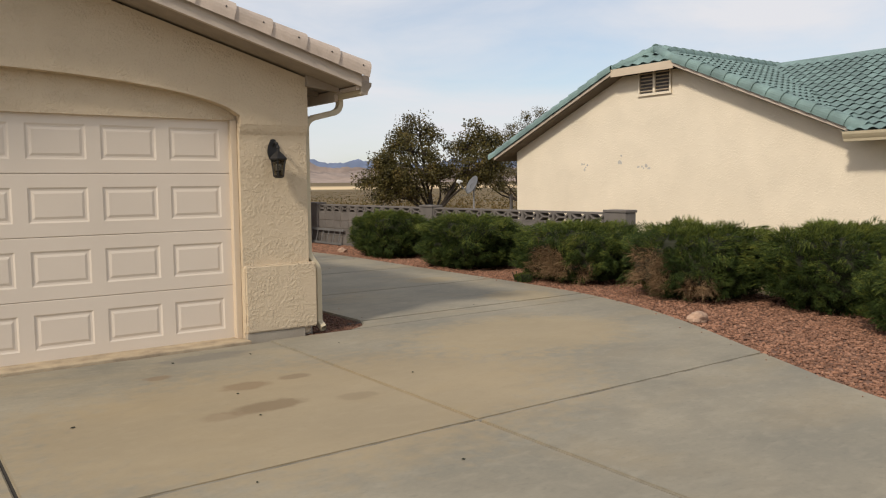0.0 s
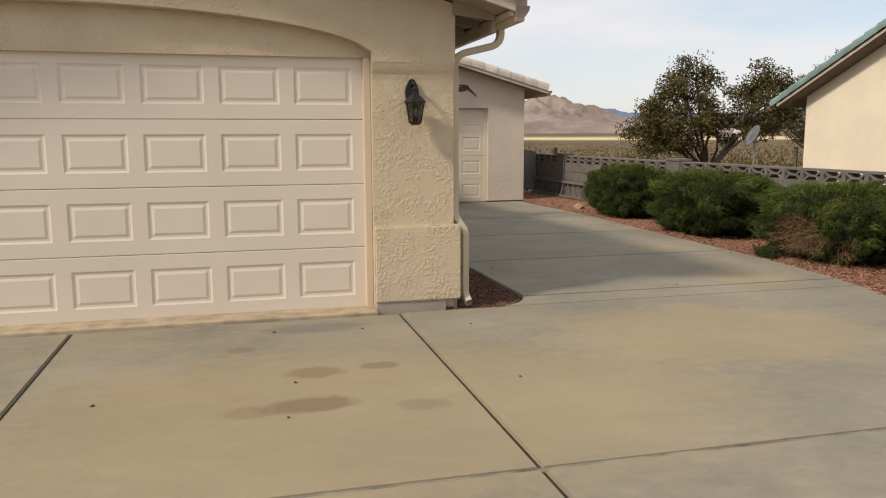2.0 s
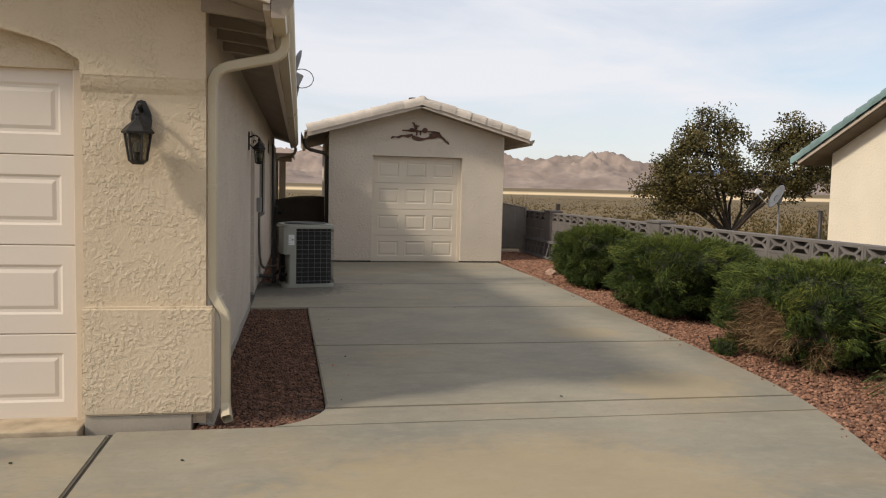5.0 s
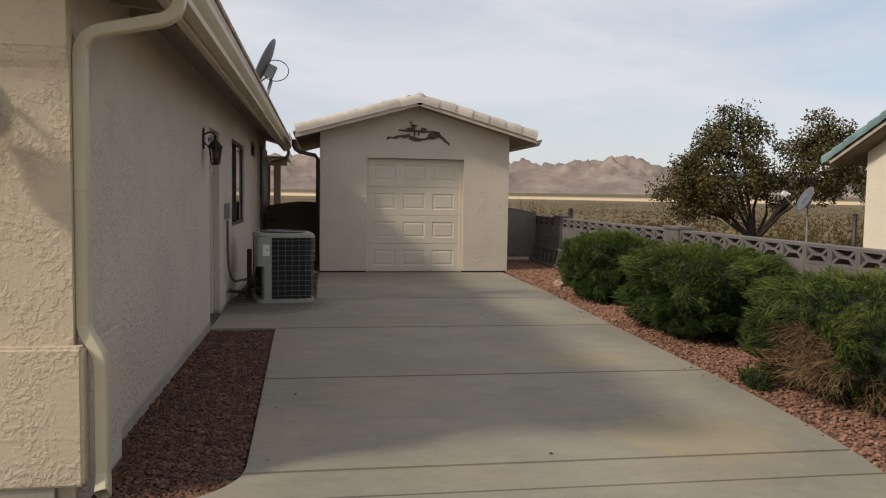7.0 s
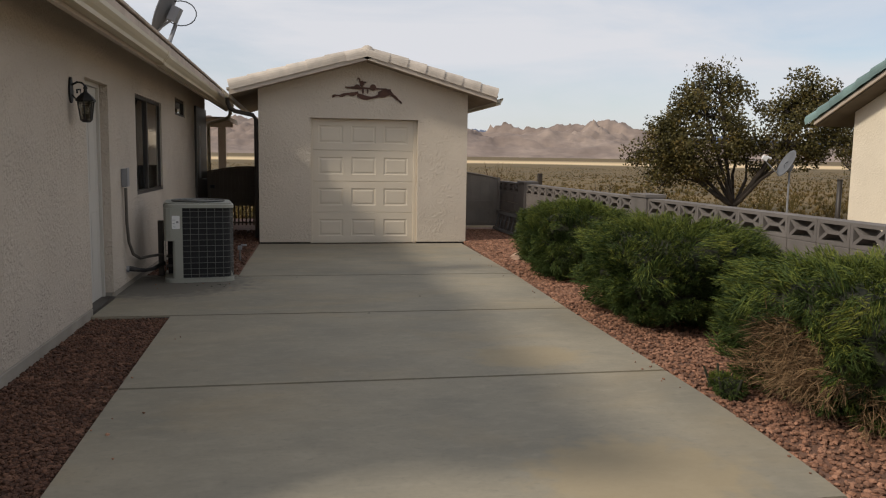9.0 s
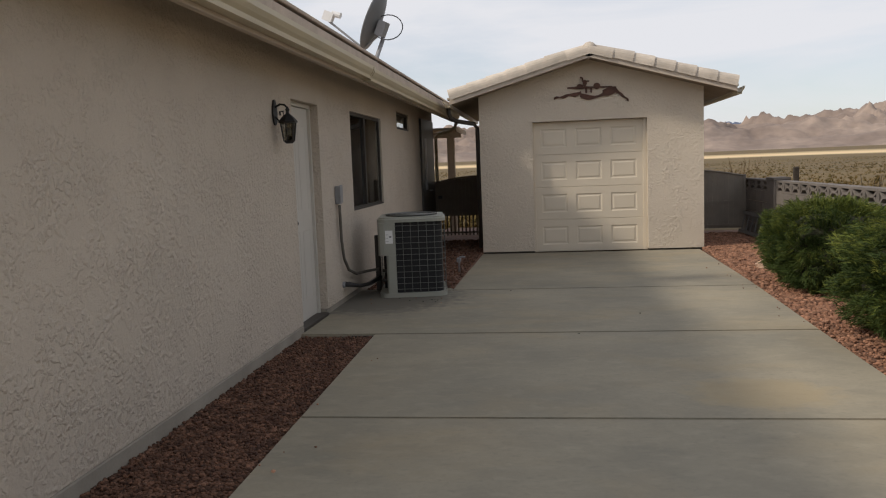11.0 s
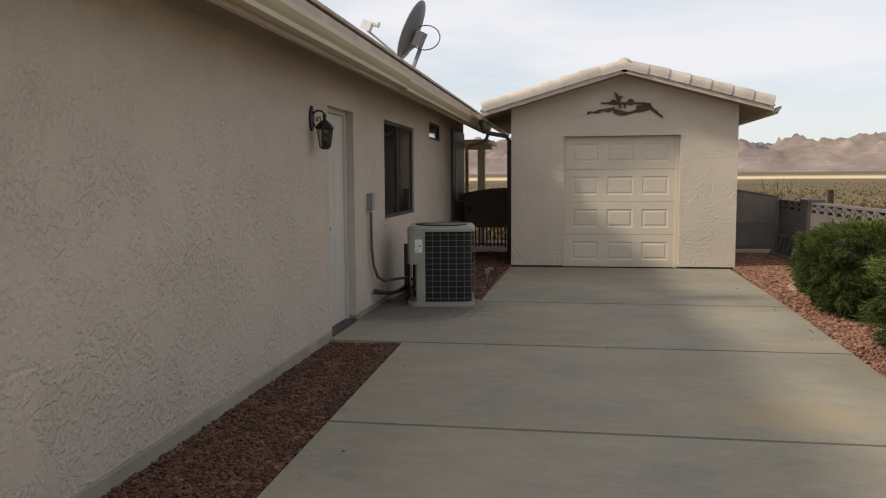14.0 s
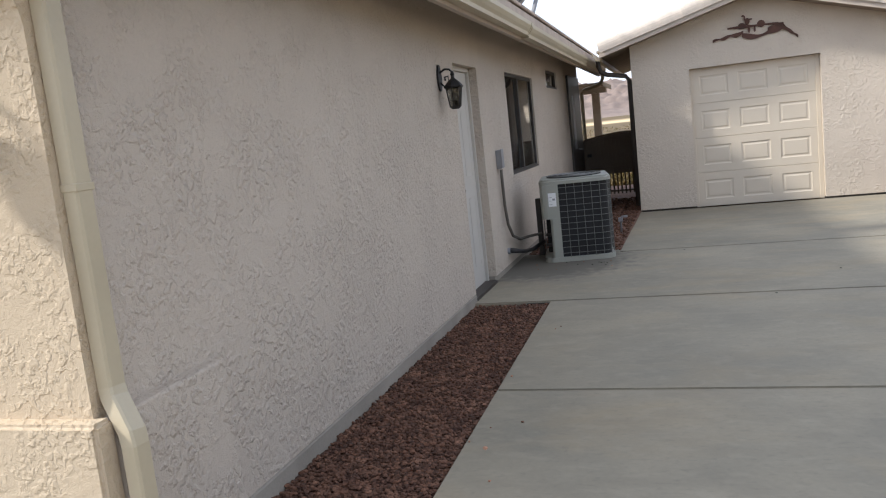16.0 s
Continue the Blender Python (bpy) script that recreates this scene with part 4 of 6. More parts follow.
def build_window(name, label, y0, y1, z0, z1, slider=True, backing_mat=None):
    w = tagged(new(name), label, "window", "", "structure")
    x0, x1 = 3.45, 3.505
    t = 0.04
    for a, b, c, d in ((y0, y1, z0, z0 + t), (y0, y1, z1 - t, z1), (y0, y0 + t, z0 + t, z1 - t), (y1 - t, y1, z0 + t, z1 - t)):
        part("window_frame", soft_box(x0, x1, a, b, c, d, 0.003, 1), M_DARK, w)
    mid = (y0 + y1) / 2
    part("window_sill", soft_box(3.506, 3.524, y0 + 0.002, y1 - 0.002, z0, z0 + 0.02, 0.003, 1), M_DARK, w)
    if slider:
        part("mullion", soft_box(x0 + 0.01, x1 - 0.008, mid - 0.03, mid + 0.03, z0 + t, z1 - t, 0.003, 1), M_DARK, w)
    for a, b, x in ((y0 + t, mid, 3.465), (mid, y1 - t, 3.485)) if slider else ((y0 + t, y1 - t, 3.475),):
        part("pane", box(bmesh.new(), x, x + 0.005, a, b, z0 + t, z1 - t), M_CLEAR, w).visible_shadow = False
    bm = bmesh.new()
    n = 40
    top = [(y0 - 0.05 + (y1 - y0 + 0.1) * i / n, 3.28 + 0.018 * math.sin(i * 1.9)) for i in range(n + 1)]
    rows = [[bm.verts.new((x, y, z)) for y, x in top] for z in (z0 - 0.1, z1 + 0.1)]
    for k in range(n):
        bm.faces.new((rows[0][k], rows[0][k + 1], rows[1][k + 1], rows[1][k]))
    bmesh.ops.solidify(bm, geom=bm.faces[:], thickness=0.004)
    part("curtain_backing", bm, backing_mat or M_CURTAIN, w)


build_window("window_1", "bronze-framed sliding window with dark panes", 14.39, 16.10, 0.97, 2.115)
# white sheet behind the pane stands in for its bright sky reflection
build_window("window_2", "small high bronze-framed window", 17.30, 18.35, 2.03, 2.29, False, M_LABEL)


def build_back_door():
    d = tagged(new("door_2"), "dark bronze back door with a tall glass light", "door", "", "structure")
    part("door_slab", soft_box(3.528, 3.565, 19.45, 20.95, 0.03, 2.30, 0.004), M_DARK, d)
    # opaque grey stands in for the sky reflected in this glass
    part("pane", soft_box(3.566, 3.572, 19.72, 19.98, 1.02, 1.96, 0.002, 1), M_GREY, d)
    part("handle", tube(bmesh.new(), [(3.56, 20.2, 1.0), (3.62, 20.2, 1.0), (3.63, 20.1, 1.0)], 0.012, 8), M_GREY, d)


build_back_door()


# ---- lanterns ----
def lantern(label, m, scroll):
    """A wall lantern whose wall is the plane y = 0; it reaches out along -y."""
    t = thing("wall_lantern", label, "lantern", m, "wall lanterns")
    plate = bmesh.new()
    outline = [(0.054 * c, 0.005 + 0.095 * s + (0.015 if s > 0.9 else 0)) for c, s in ((math.cos(a), math.sin(a)) for a in (2 * math.pi * k / 16 for k in range(16)))]
    extrude_profile(plate, outline, "y", -0.016, 0.0)
    part("backplate", plate, M_BLACK, t)
    cy = -0.115 if not scroll else -0.125
    top = -0.02
    arm = bmesh.new()
    if scroll:
        tube(arm, [(0, -0.01, -0.02), (0, -0.05, -0.06), (0, -0.09, -0.03), (0, -0.085, 0.02), (0, -0.055, 0.015), (0, -0.06, -0.012)], 0.008, 6)
        tube(arm, [(0, -0.01, 0.05), (0, -0.06, 0.075), (0, -0.10, 0.07), (0, cy, 0.045), (0, cy, 0.01)], 0.009, 6)
    else:
        tube(arm, [(0, -0.01, 0.05), (0, -0.05, 0.085), (0, -0.10, 0.07), (0, cy, 0.03), (0, cy, 0.0)], 0.011, 6)
    part("arm", arm, M_BLACK, t, smooth=True)
    cap = bmesh.new()
    rings = []
    for r, z in ((0.082, top - 0.055), (0.086, top - 0.045), (0.06, top - 0.015), (0.03, top + 0.01), (0.016, top + 0.02), (0.014, top + 0.04), (0.02, top + 0.05), (0.006, top + 0.075)):
        rings.append([cap.verts.new((r * math.cos(math.pi * k / 3), cy + r * math.sin(math.pi * k / 3), z)) for k in range(6)])
    for a, b in zip(rings, rings[1:]):
        for k in range(6):
            cap.faces.new((a[k], a[(k + 1) % 6], b[(k + 1) % 6], b[k]))
    cap.faces.new(rings[0][::-1])
    cap.faces.new(rings[-1])
    part("cap", cap, M_BLACK, t)
    z1, z0, r1, r0 = top - 0.056, top - 0.20, 0.068, 0.046
    for k in range(6):
        c, s = math.cos(math.pi * k / 3), math.sin(math.pi * k / 3)
        part("bar", tube(bmesh.new(), [(r1 * c, cy + r1 * s, z1), (r0 * c, cy + r0 * s, z0)], 0.006, 5), M_BLACK, t)
        c2, s2 = math.cos(math.pi * (k + 1) / 3), math.sin(math.pi * (k + 1) / 3)
        bm = bmesh.new()
        f = 0.93
        bm.faces.new([bm.verts.new(v) for v in ((r1 * f * c, cy + r1 * f * s, z1), (r1 * f * c2, cy + r1 * f * s2, z1), (r0 * f * c2, cy + r0 * f * s2, z0), (r0 * f * c, cy + r0 * f * s, z0))])
        bmesh.ops.solidify(bm, geom=bm.faces[:], thickness=0.003)
        part("pane", bm, M_GLASS, t)
    base = bmesh.new()
    bmesh.ops.create_cone(base, cap_ends=True, segments=6, radius1=0.03, radius2=0.056, depth=0.022, matrix=pose(0, cy, z0 - 0.008))
    part("base", base, M_BLACK, t)
    bulb = bmesh.new()
    bmesh.ops.create_uvsphere(bulb, u_segments=10, v_segments=8, radius=0.022, matrix=pose(0, cy, z0 + 0.075) @ Matrix.Diagonal((1, 1, 1.6, 1)))
    part("bulb", bulb, M_LABEL, t, smooth=True)
    part("bulb_socket", tube(bmesh.new(), [(0, cy, z0 - 0.005), (0, cy, z0 + 0.05)], 0.014, 8), M_BLACK, t)
    return t


lantern("black iron wall lantern on the garage pier", pose(3.19, 7.581, 1.80) @ Matrix.Diagonal((1.06, 1.06, 1.06, 1)), False)
lantern("black scrolled wall lantern beside the side door", pose(3.528, 11.82, 1.925, 0, 0, 90) @ Matrix.Diagonal((0.94, 0.94, 1.02, 1)), True)


# ---- condenser unit and its lines ----
def rounded_square(h, r, n=6):
    pts = []
    for cx, cy, a0 in ((h - r, h - r, 0), (-h + r, h - r, 90), (-h + r, -h + r, 180), (h - r, -h + r, 270)):
        for k in range(n + 1):
            a = radians(a0 + 90 * k / n)
            pts.append((cx + r * math.cos(a), cy + r * math.sin(a)))
    return pts


def condenser():
    ac = thing("air_conditioner", "grey-green outdoor condenser unit with wire grille on the concrete pad", "air conditioner", pose(4.18, 14.48, 0.0, 0, 0, 8) @ Matrix.Diagonal((1.03, 1.08, 1.08, 1)))
    part("base_pan", extrude_profile(bmesh.new(), rounded_square(0.37, 0.11), "z", 0.0, 0.045), M_AC, ac)
    coil = [p for p in rounded_square(0.335, 0.10) if not (p[0] < -0.2 and p[1] < 0.0)]
    cut = next(i for i, p in enumerate(coil) if p[0] > 0 and p[1] < 0)
    coil[cut:cut] = [(-0.335, 0.02), (-0.20, 0.02), (-0.20, -0.335)]
    part("coil", extrude_profile(bmesh.new(), coil, "z", 0.046, 0.78), M_COIL, ac)
    bm = extrude_profile(bmesh.new(), rounded_square(0.372, 0.112), "z", 0.78, 0.832)
    bmesh.ops.bevel(bm, geom=[e for e in bm.edges if all(v.co.z > 0.83 for v in e.verts)], offset=0.02, segments=3, affect="EDGES")
    part("top_cap", bm, M_AC, ac)
    fan = part("fan_guard", tube(bmesh.new(), [(0, 0, 0.834), (0, 0, 0.84)], 0.29, 28), M_COIL, ac, "dark round fan guard")
    for r in (0.06, 0.12, 0.18, 0.24, 0.29):
        ring = [(r * math.cos(2 * math.pi * k / 28), r * math.sin(2 * math.pi * k / 28), 0.846) for k in range(29)]
        part("ring", tube(bmesh.new(), ring, 0.004, 4), M_WIRE, fan)
    # wire grille over the coil
    ring = rounded_square(0.362, 0.108)
    tail = [p for p in ring[14:] if p[1] < 0 and p[0] > 0]
    path = [(-0.18, -0.362)] + tail + [p for p in ring[:14]] + [(-0.362, 0.03)]
    for i in range(12):
        z = 0.085 + i * 0.06
        part("wire", tube(bmesh.new(), [(x, y, z) for x, y in path], 0.0027, 4), M_WIRE, ac)
    total, step, carry = 0.0, 0.086, 0.0
    for (xa, ya), (xb, yb) in zip(path, path[1:]):
        seg = math.hypot(xb - xa, yb - ya)
        while carry < seg:
            u = carry / seg
            x, y = xa + (xb - xa) * u, ya + (yb - ya) * u
            part("wire", tube(bmesh.new(), [(x, y, 0.045), (x, y, 0.782)], 0.0027, 4), M_WIRE, ac)
            carry += step
        carry -= seg
    # solid corner panel that carries the wiring, cut away below for the valves
    corner = [(-0.368, 0.03), (-0.368, -0.30), (-0.356, -0.34), (-0.34, -0.358), (-0.30, -0.368), (-0.175, -0.368), (-0.175, -0.34), (-0.34, -0.33), (-0.345, 0.03)]
    p = part("service_panel", extrude_profile(bmesh.new(), corner, "z", 0.44, 0.779), M_AC, ac)
    lower = [(-0.28, 0.03), (-0.28, -0.345), (-0.268, -0.362), (-0.255, -0.368), (-0.175, -0.368), (-0.175, -0.34), (-0.255, -0.33), (-0.26, 0.03)]
    part("valve_panel", extrude_profile(bmesh.new(), lower, "z", 0.046, 0.4395), M_AC, ac)
    part("panel_floor", box(bmesh.new(), -0.35, -0.18, -0.33, 0.025, 0.441, 0.447), M_DARK, p)
    for y, z in ((-0.20, 0.16), (-0.10, 0.25)):
        part("valve", tube(bmesh.new(), [(-0.281, y, z), (-0.33, y, z), (-0.345, y, z + 0.01)], 0.017, 8), M_DARK, ac, "small brass service valve")
    lab = part("label", box(bmesh.new(), -0.282, -0.202, -0.3705, -0.3685, 0.565, 0.70), M_LABEL, p, "white printed label")
    part("print_mark", box(bmesh.new(), -0.24, -0.215, -0.3715, -0.3705, 0.625, 0.645), M_GREY, lab)
    for i in range(3):
        part("print_bar", box(bmesh.new(), -0.275, -0.25 if i % 2 else -0.245, -0.3715, -0.3705, 0.585 + i * 0.035, 0.589 + i * 0.035), M_GREY, lab)
    return ac


condenser()


M_CONDUIT = material("weathered_conduit", (0.10, 0.088, 0.072), rough=0.7, scale=12, fine=90, mottle=0.2, grain=0.1)


def electrics():
    b = thing("disconnect_box", "small grey electrical disconnect box on the stucco with brown flexible conduit", "electrical box", pose(0, 0, 0))
    part("body", soft_box(3.528, 3.58, 13.57, 13.67, 1.09, 1.28, 0.006), M_GREY, b)
    part("cover", soft_box(3.581, 3.59, 13.565, 13.675, 1.10, 1.29, 0.004), M_GREY, b)
    cond = [(3.56, 13.62, 1.08), (3.56, 13.62, 0.95), (3.56, 13.63, 0.70), (3.565, 13.68, 0.50), (3.58, 13.80, 0.36), (3.61, 14.0, 0.29), (3.66, 14.25, 0.28), (3.79, 14.36, 0.29)]
    smooth = []
    for i in range(len(cond) - 1):
        for s in range(4):
            u = s / 4
            smooth.append(tuple(a + (c - a) * u for a, c in zip(cond[i], cond[i + 1])))
    part("conduit", tube(bmesh.new(), smooth + [cond[-1]], 0.016, 8), M_CONDUIT, b, smooth=True)
    r = thing("refrigerant_lines", "black insulated refrigerant lines from wall to condenser", "pipe", pose(0, 0, 0))
    part("line", tube(bmesh.new(), [(3.50, 13.72, 0.21), (3.60, 13.74, 0.20), (3.68, 13.90, 0.17), (3.72, 14.1, 0.155), (3.74, 14.3, 0.16), (3.80, 14.38, 0.2)], 0.021, 8), M_BLACK, r, smooth=True)
    part("line", tube(bmesh.new(), [(3.50, 13.77, 0.23), (3.58, 13.80, 0.215), (3.66, 14.0, 0.15), (3.70, 14.3, 0.12), (3.80, 14.45, 0.17)], 0.012, 8), M_DARK, r, smooth=True)
    part("riser", soft_box(3.70, 3.76, 14.60, 14.66, 0.0, 0.66, 0.006), M_DARK, r, "dark upright line cover")
    part("wall_collar", tube(bmesh.new(), [(3.52, 13.72, 0.21), (3.55, 13.725, 0.209)], 0.034, 10), M_GREY, r)


electrics()


# ---- dishes ----
def dish(name, label, centre, normal, width, height, foot, m_dish):
    t = thing(name, label, "satellite dish", Matrix.Translation(centre))
    q = Vector(normal).normalized().to_track_quat("Z", "Y").to_matrix().to_4x4()
    bm = bmesh.new()
    rings, n = [], 28
    for i in range(7):
        u = i / 6
        rings.append([bm.verts.new((width / 2 * u * math.cos(2 * math.pi * k / n), height / 2 * u * math.sin(2 * math.pi * k / n), 0.05 * u * u)) for k in range(n)] if i else [bm.verts.new((0, 0, 0))])
    for k in range(n):
        bm.faces.new((rings[0][0], rings[1][k], rings[1][(k + 1) % n]))
    for a, b in zip(rings[1:], rings[2:]):
        for k in range(n):
            bm.faces.new((a[k], b[k], b[(k + 1) % n], a[(k + 1) % n]))
    bmesh.ops.recalc_face_normals(bm, faces=bm.faces[:])
    bmesh.ops.solidify(bm, geom=bm.faces[:], thickness=0.012)
    bm.transform(q)
    part("reflector", bm, m_dish, t, smooth=True)
    def w(x, y, z):
        return q @ Vector((x, y, z))
    low = w(0, -height / 2 * 0.95, 0.05)
    head = w(0, -height * 0.28, 0.52)
    part("feed_arm", tube(bmesh.new(), [w(0, -height * 0.2, -0.05), low, head], 0.013, 6), M_GREY, t)
    bm = box(bmesh.new(), -0.035, 0.035, -0.05, 0.05, -0.05, 0.06)
    bm.transform(Matrix.Translation(head + Vector((0, 0, 0.05))) @ q)
    part("feed_horn", bm, M_LABEL, t)
    bm = tube(bmesh.new(), [head + w(0, 0.09, 0.0), head + w(0, 0.10, -0.10)], 0.032, 10)
    part("feed_cup", bm, M_LABEL, t)
    back = w(0, -height * 0.08, -0.06)
    bm = box(bmesh.new(), -0.06, 0.06, -0.08, 0.08, -0.05, 0.04)
    bm.transform(Matrix.Translation(back) @ q)
    part("mount_bracket", bm, M_GREY, t)
    f = Vector(foot) - Vector(centre)
    elbow = Vector((back.x * 1.2, back.y * 1.2, back.z - 0.12))
    part("mast", tube(bmesh.new(), [back, elbow, (elbow * 0.35 + f * 0.65) if abs(f.z) < 1 else Vector((elbow.x, elbow.y, f.z * 0.6)), f if abs(f.z) < 1 else Vector((elbow.x, elbow.y, f.z))], 0.022, 8), M_GREY, t, smooth=True)
    loop = [back + Vector((0.16 * math.sin(a) + 0.06, 0.05, 0.02 - 0.13 * math.cos(a))) for a in (2 * math.pi * k / 18 for k in range(19))]
    part("cable", tube(bmesh.new(), loop, 0.006, 5), M_BLACK, t, smooth=True)
    return t


dish("satellite_dish", "grey satellite dish on a bent mast at the house eave", (4.02, 13.86, 2.985), (-0.91, 0.10, 0.42), 0.50, 0.66, (4.0, 13.62, 2.50), M_DISH)
dish("satellite_dish", "grey satellite dish on a ground pole beyond the block wall", (16.1, 20.9, 1.44), (-0.88, 0.10, 0.46), 0.56, 0.66, (16.1, 20.9, -0.35), M_DISH)
part_spikes = thing("bird_spikes", "short dark bracket with prongs on the eave tiles", "bracket", pose(3.98, 13.46, 2.50))
for i in range(5):
    part("prong", tube(bmesh.new(), [(0, 0.03 * i, 0), (0.02, 0.03 * i + 0.01, 0.09)], 0.008, 5), M_DARK, part_spikes)
part("plate", soft_box(-0.03, 0.05, -0.02, 0.15, -0.02, 0.004, 0.003, 1), M_DARK, part_spikes)


# ---- shed plaque: a plain swooping shape in rusty steel ----
def plaque():
    bm = bmesh.new()
    def band(x0, x1, mid, thick, n=26):
        lo, hi = [], []
        for i in range(n + 1):
            u = i / n
            x = x0 + (x1 - x0) * u
            z, t = mid(u), thick(u)
            lo.append((x, z - t))
            hi.append((x, z + t))
        extrude_profile(bm, lo + hi[::-1], "y", 18.575 - 0.0006 * (len(bm.faces) // 50), 18.592)
    def w(u, k, p=0.0):
        return math.sin(u * k + p)
    # long lower sweep, thin at both ends and sagging in the middle
    band(5.90, 6.34, lambda u: 2.46 + 0.07 * u ** 0.8 + 0.008 * w(u, 14), lambda u: 0.014 + 0.016 * u + 0.007 * w(u, 17, 1))
    band(6.32, 6.74, lambda u: 2.50 - 0.055 * math.sin(math.pi * u) + 0.02 * u, lambda u: 0.030 + 0.012 * w(u, 7))
    band(6.68, 6.90, lambda u: 2.515 + 0.05 * u, lambda u: 0.045 + 0.02 * math.sin(math.pi * u))
    band(6.88, 7.09, lambda u: 2.56 - 0.18 * u, lambda u: 0.036 - 0.022 * u + 0.006 * w(u, 15))
    # straight bar above with two knobs, an upright and short drips
    band(6.12, 6.83, lambda u: 2.622 - 0.012 * u, lambda u: 0.012 + 0.012 * math.exp(-((u - 0.3) / 0.16) ** 2))
    for cx, cz, ra, rb in ((6.59, 2.632, 0.055, 0.052), (6.32, 2.64, 0.05, 0.035), (6.40, 2.69, 0.035, 0.05), (6.345, 2.775, 0.022, 0.014), (6.445, 2.715, 0.03, 0.012), (6.50, 2.57, 0.014, 0.045), (6.42, 2.57, 0.018, 0.05), (6.365, 2.74, 0.012, 0.035)):
        extrude_profile(bm, [(cx + ra * math.cos(a), cz + rb * math.sin(a)) for a in (2 * math.pi * k / 14 for k in range(14))], "y", 18.5705 - 0.0004 * (len(bm.faces) // 16), 18.5912)
    tagged(new("wall_plaque", mesh_of("wall_plaque", bm, M_RUST)), "rusty cut-steel silhouette plaque on the shed gable", "plaque")


plaque()


# ---- gates and patio ----
def gate(name, label, x0, x1, y, z_of, mat, gap, width, backing=0.0):
    g = thing(name, label, "gate", pose(0, 0, 0))
    n = int((x1 - x0) / gap)
    for i in range(n):
        x = x0 + 0.03 + (x1 - x0 - 0.06) * (i + 0.5) / n
        part("slat", box(bmesh.new(), x - width / 2, x + width / 2, y, y + 0.012, 0.06, z_of(x) - 0.01), mat, g)
    top = [(x0 + (x1 - x0) * k / 14, y - 0.004, z_of(x0 + (x1 - x0) * k / 14)) for k in range(15)]
    part("top_rail", tube(bmesh.new(), top, 0.02, 6), mat, g)
    for z in (0.10, 0.55):
        part("rail", box(bmesh.new(), x0, x1, y - 0.02, y - 0.001, z, z + 0.035), mat, g)
    for x in (x0, x1 - 0.05):
        part("post", box(bmesh.new(), x, x + 0.05, y - 0.025, y + 0.03, -0.1, z_of(x) + 0.02), mat, g)
    if backing:
        extra = [(x0 + (x1 - x0) * k / 10, z_of(x0 + (x1 - x0) * k / 10) - 0.02) for k in range(11)]
        part("mesh_panel", extrude_profile(bmesh.new(), [(x0, backing)] + extra + [(x1, backing)], "y", y + 0.014, y + 0.02), M_DARK_GATE, g)
    part("latch", soft_box(x0 + 0.06, x0 + 0.14, y - 0.045, y - 0.021, 0.80, 0.86, 0.003, 1), M_BLACK, g)
    return g


gate("garden_gate", "dark arched metal gate between house and shed", 3.56, 4.66, 21.0, lambda x: 1.08 + 0.14 * math.sin(math.pi * (x - 3.4) / 1.9), M_DARK_GATE, 0.075, 0.03, 0.45)
gate("yard_gate", "weathered brown metal gate between shed and block wall", 8.28, 9.49, 21.0, lambda x: 1.02 + 0.17 * math.cos((x - 8.3) / 1.2 * 1.45), M_GATE, 0.095, 0.092)


def patio_cover():
    p = thing("patio_cover", "cream patio cover on a stucco post behind the house", "patio cover", pose(0, 0, 0))
    part("post", soft_box(3.59, 3.75, 22.9, 23.06, -0.2, 2.06, 0.01), M_STUCCO_SIDE, p)
    part("beam", soft_box(0.5, 3.90, 22.86, 23.10, 2.061, 2.17, 0.01), M_STUCCO_SIDE, p)
    part("cover_roof", soft_box(0.4, 3.94, 21.5, 23.6, 2.172, 2.215, 0.01), M_TILE, p)
    part("fascia", soft_box(3.942, 3.965, 21.5, 23.6, 2.13, 2.225, 0.004), M_FASCIA, p)
    part("post", soft_box(0.6, 0.76, 22.9, 23.06, -0.2, 2.06, 0.01), M_STUCCO_SIDE, p)


patio_cover()


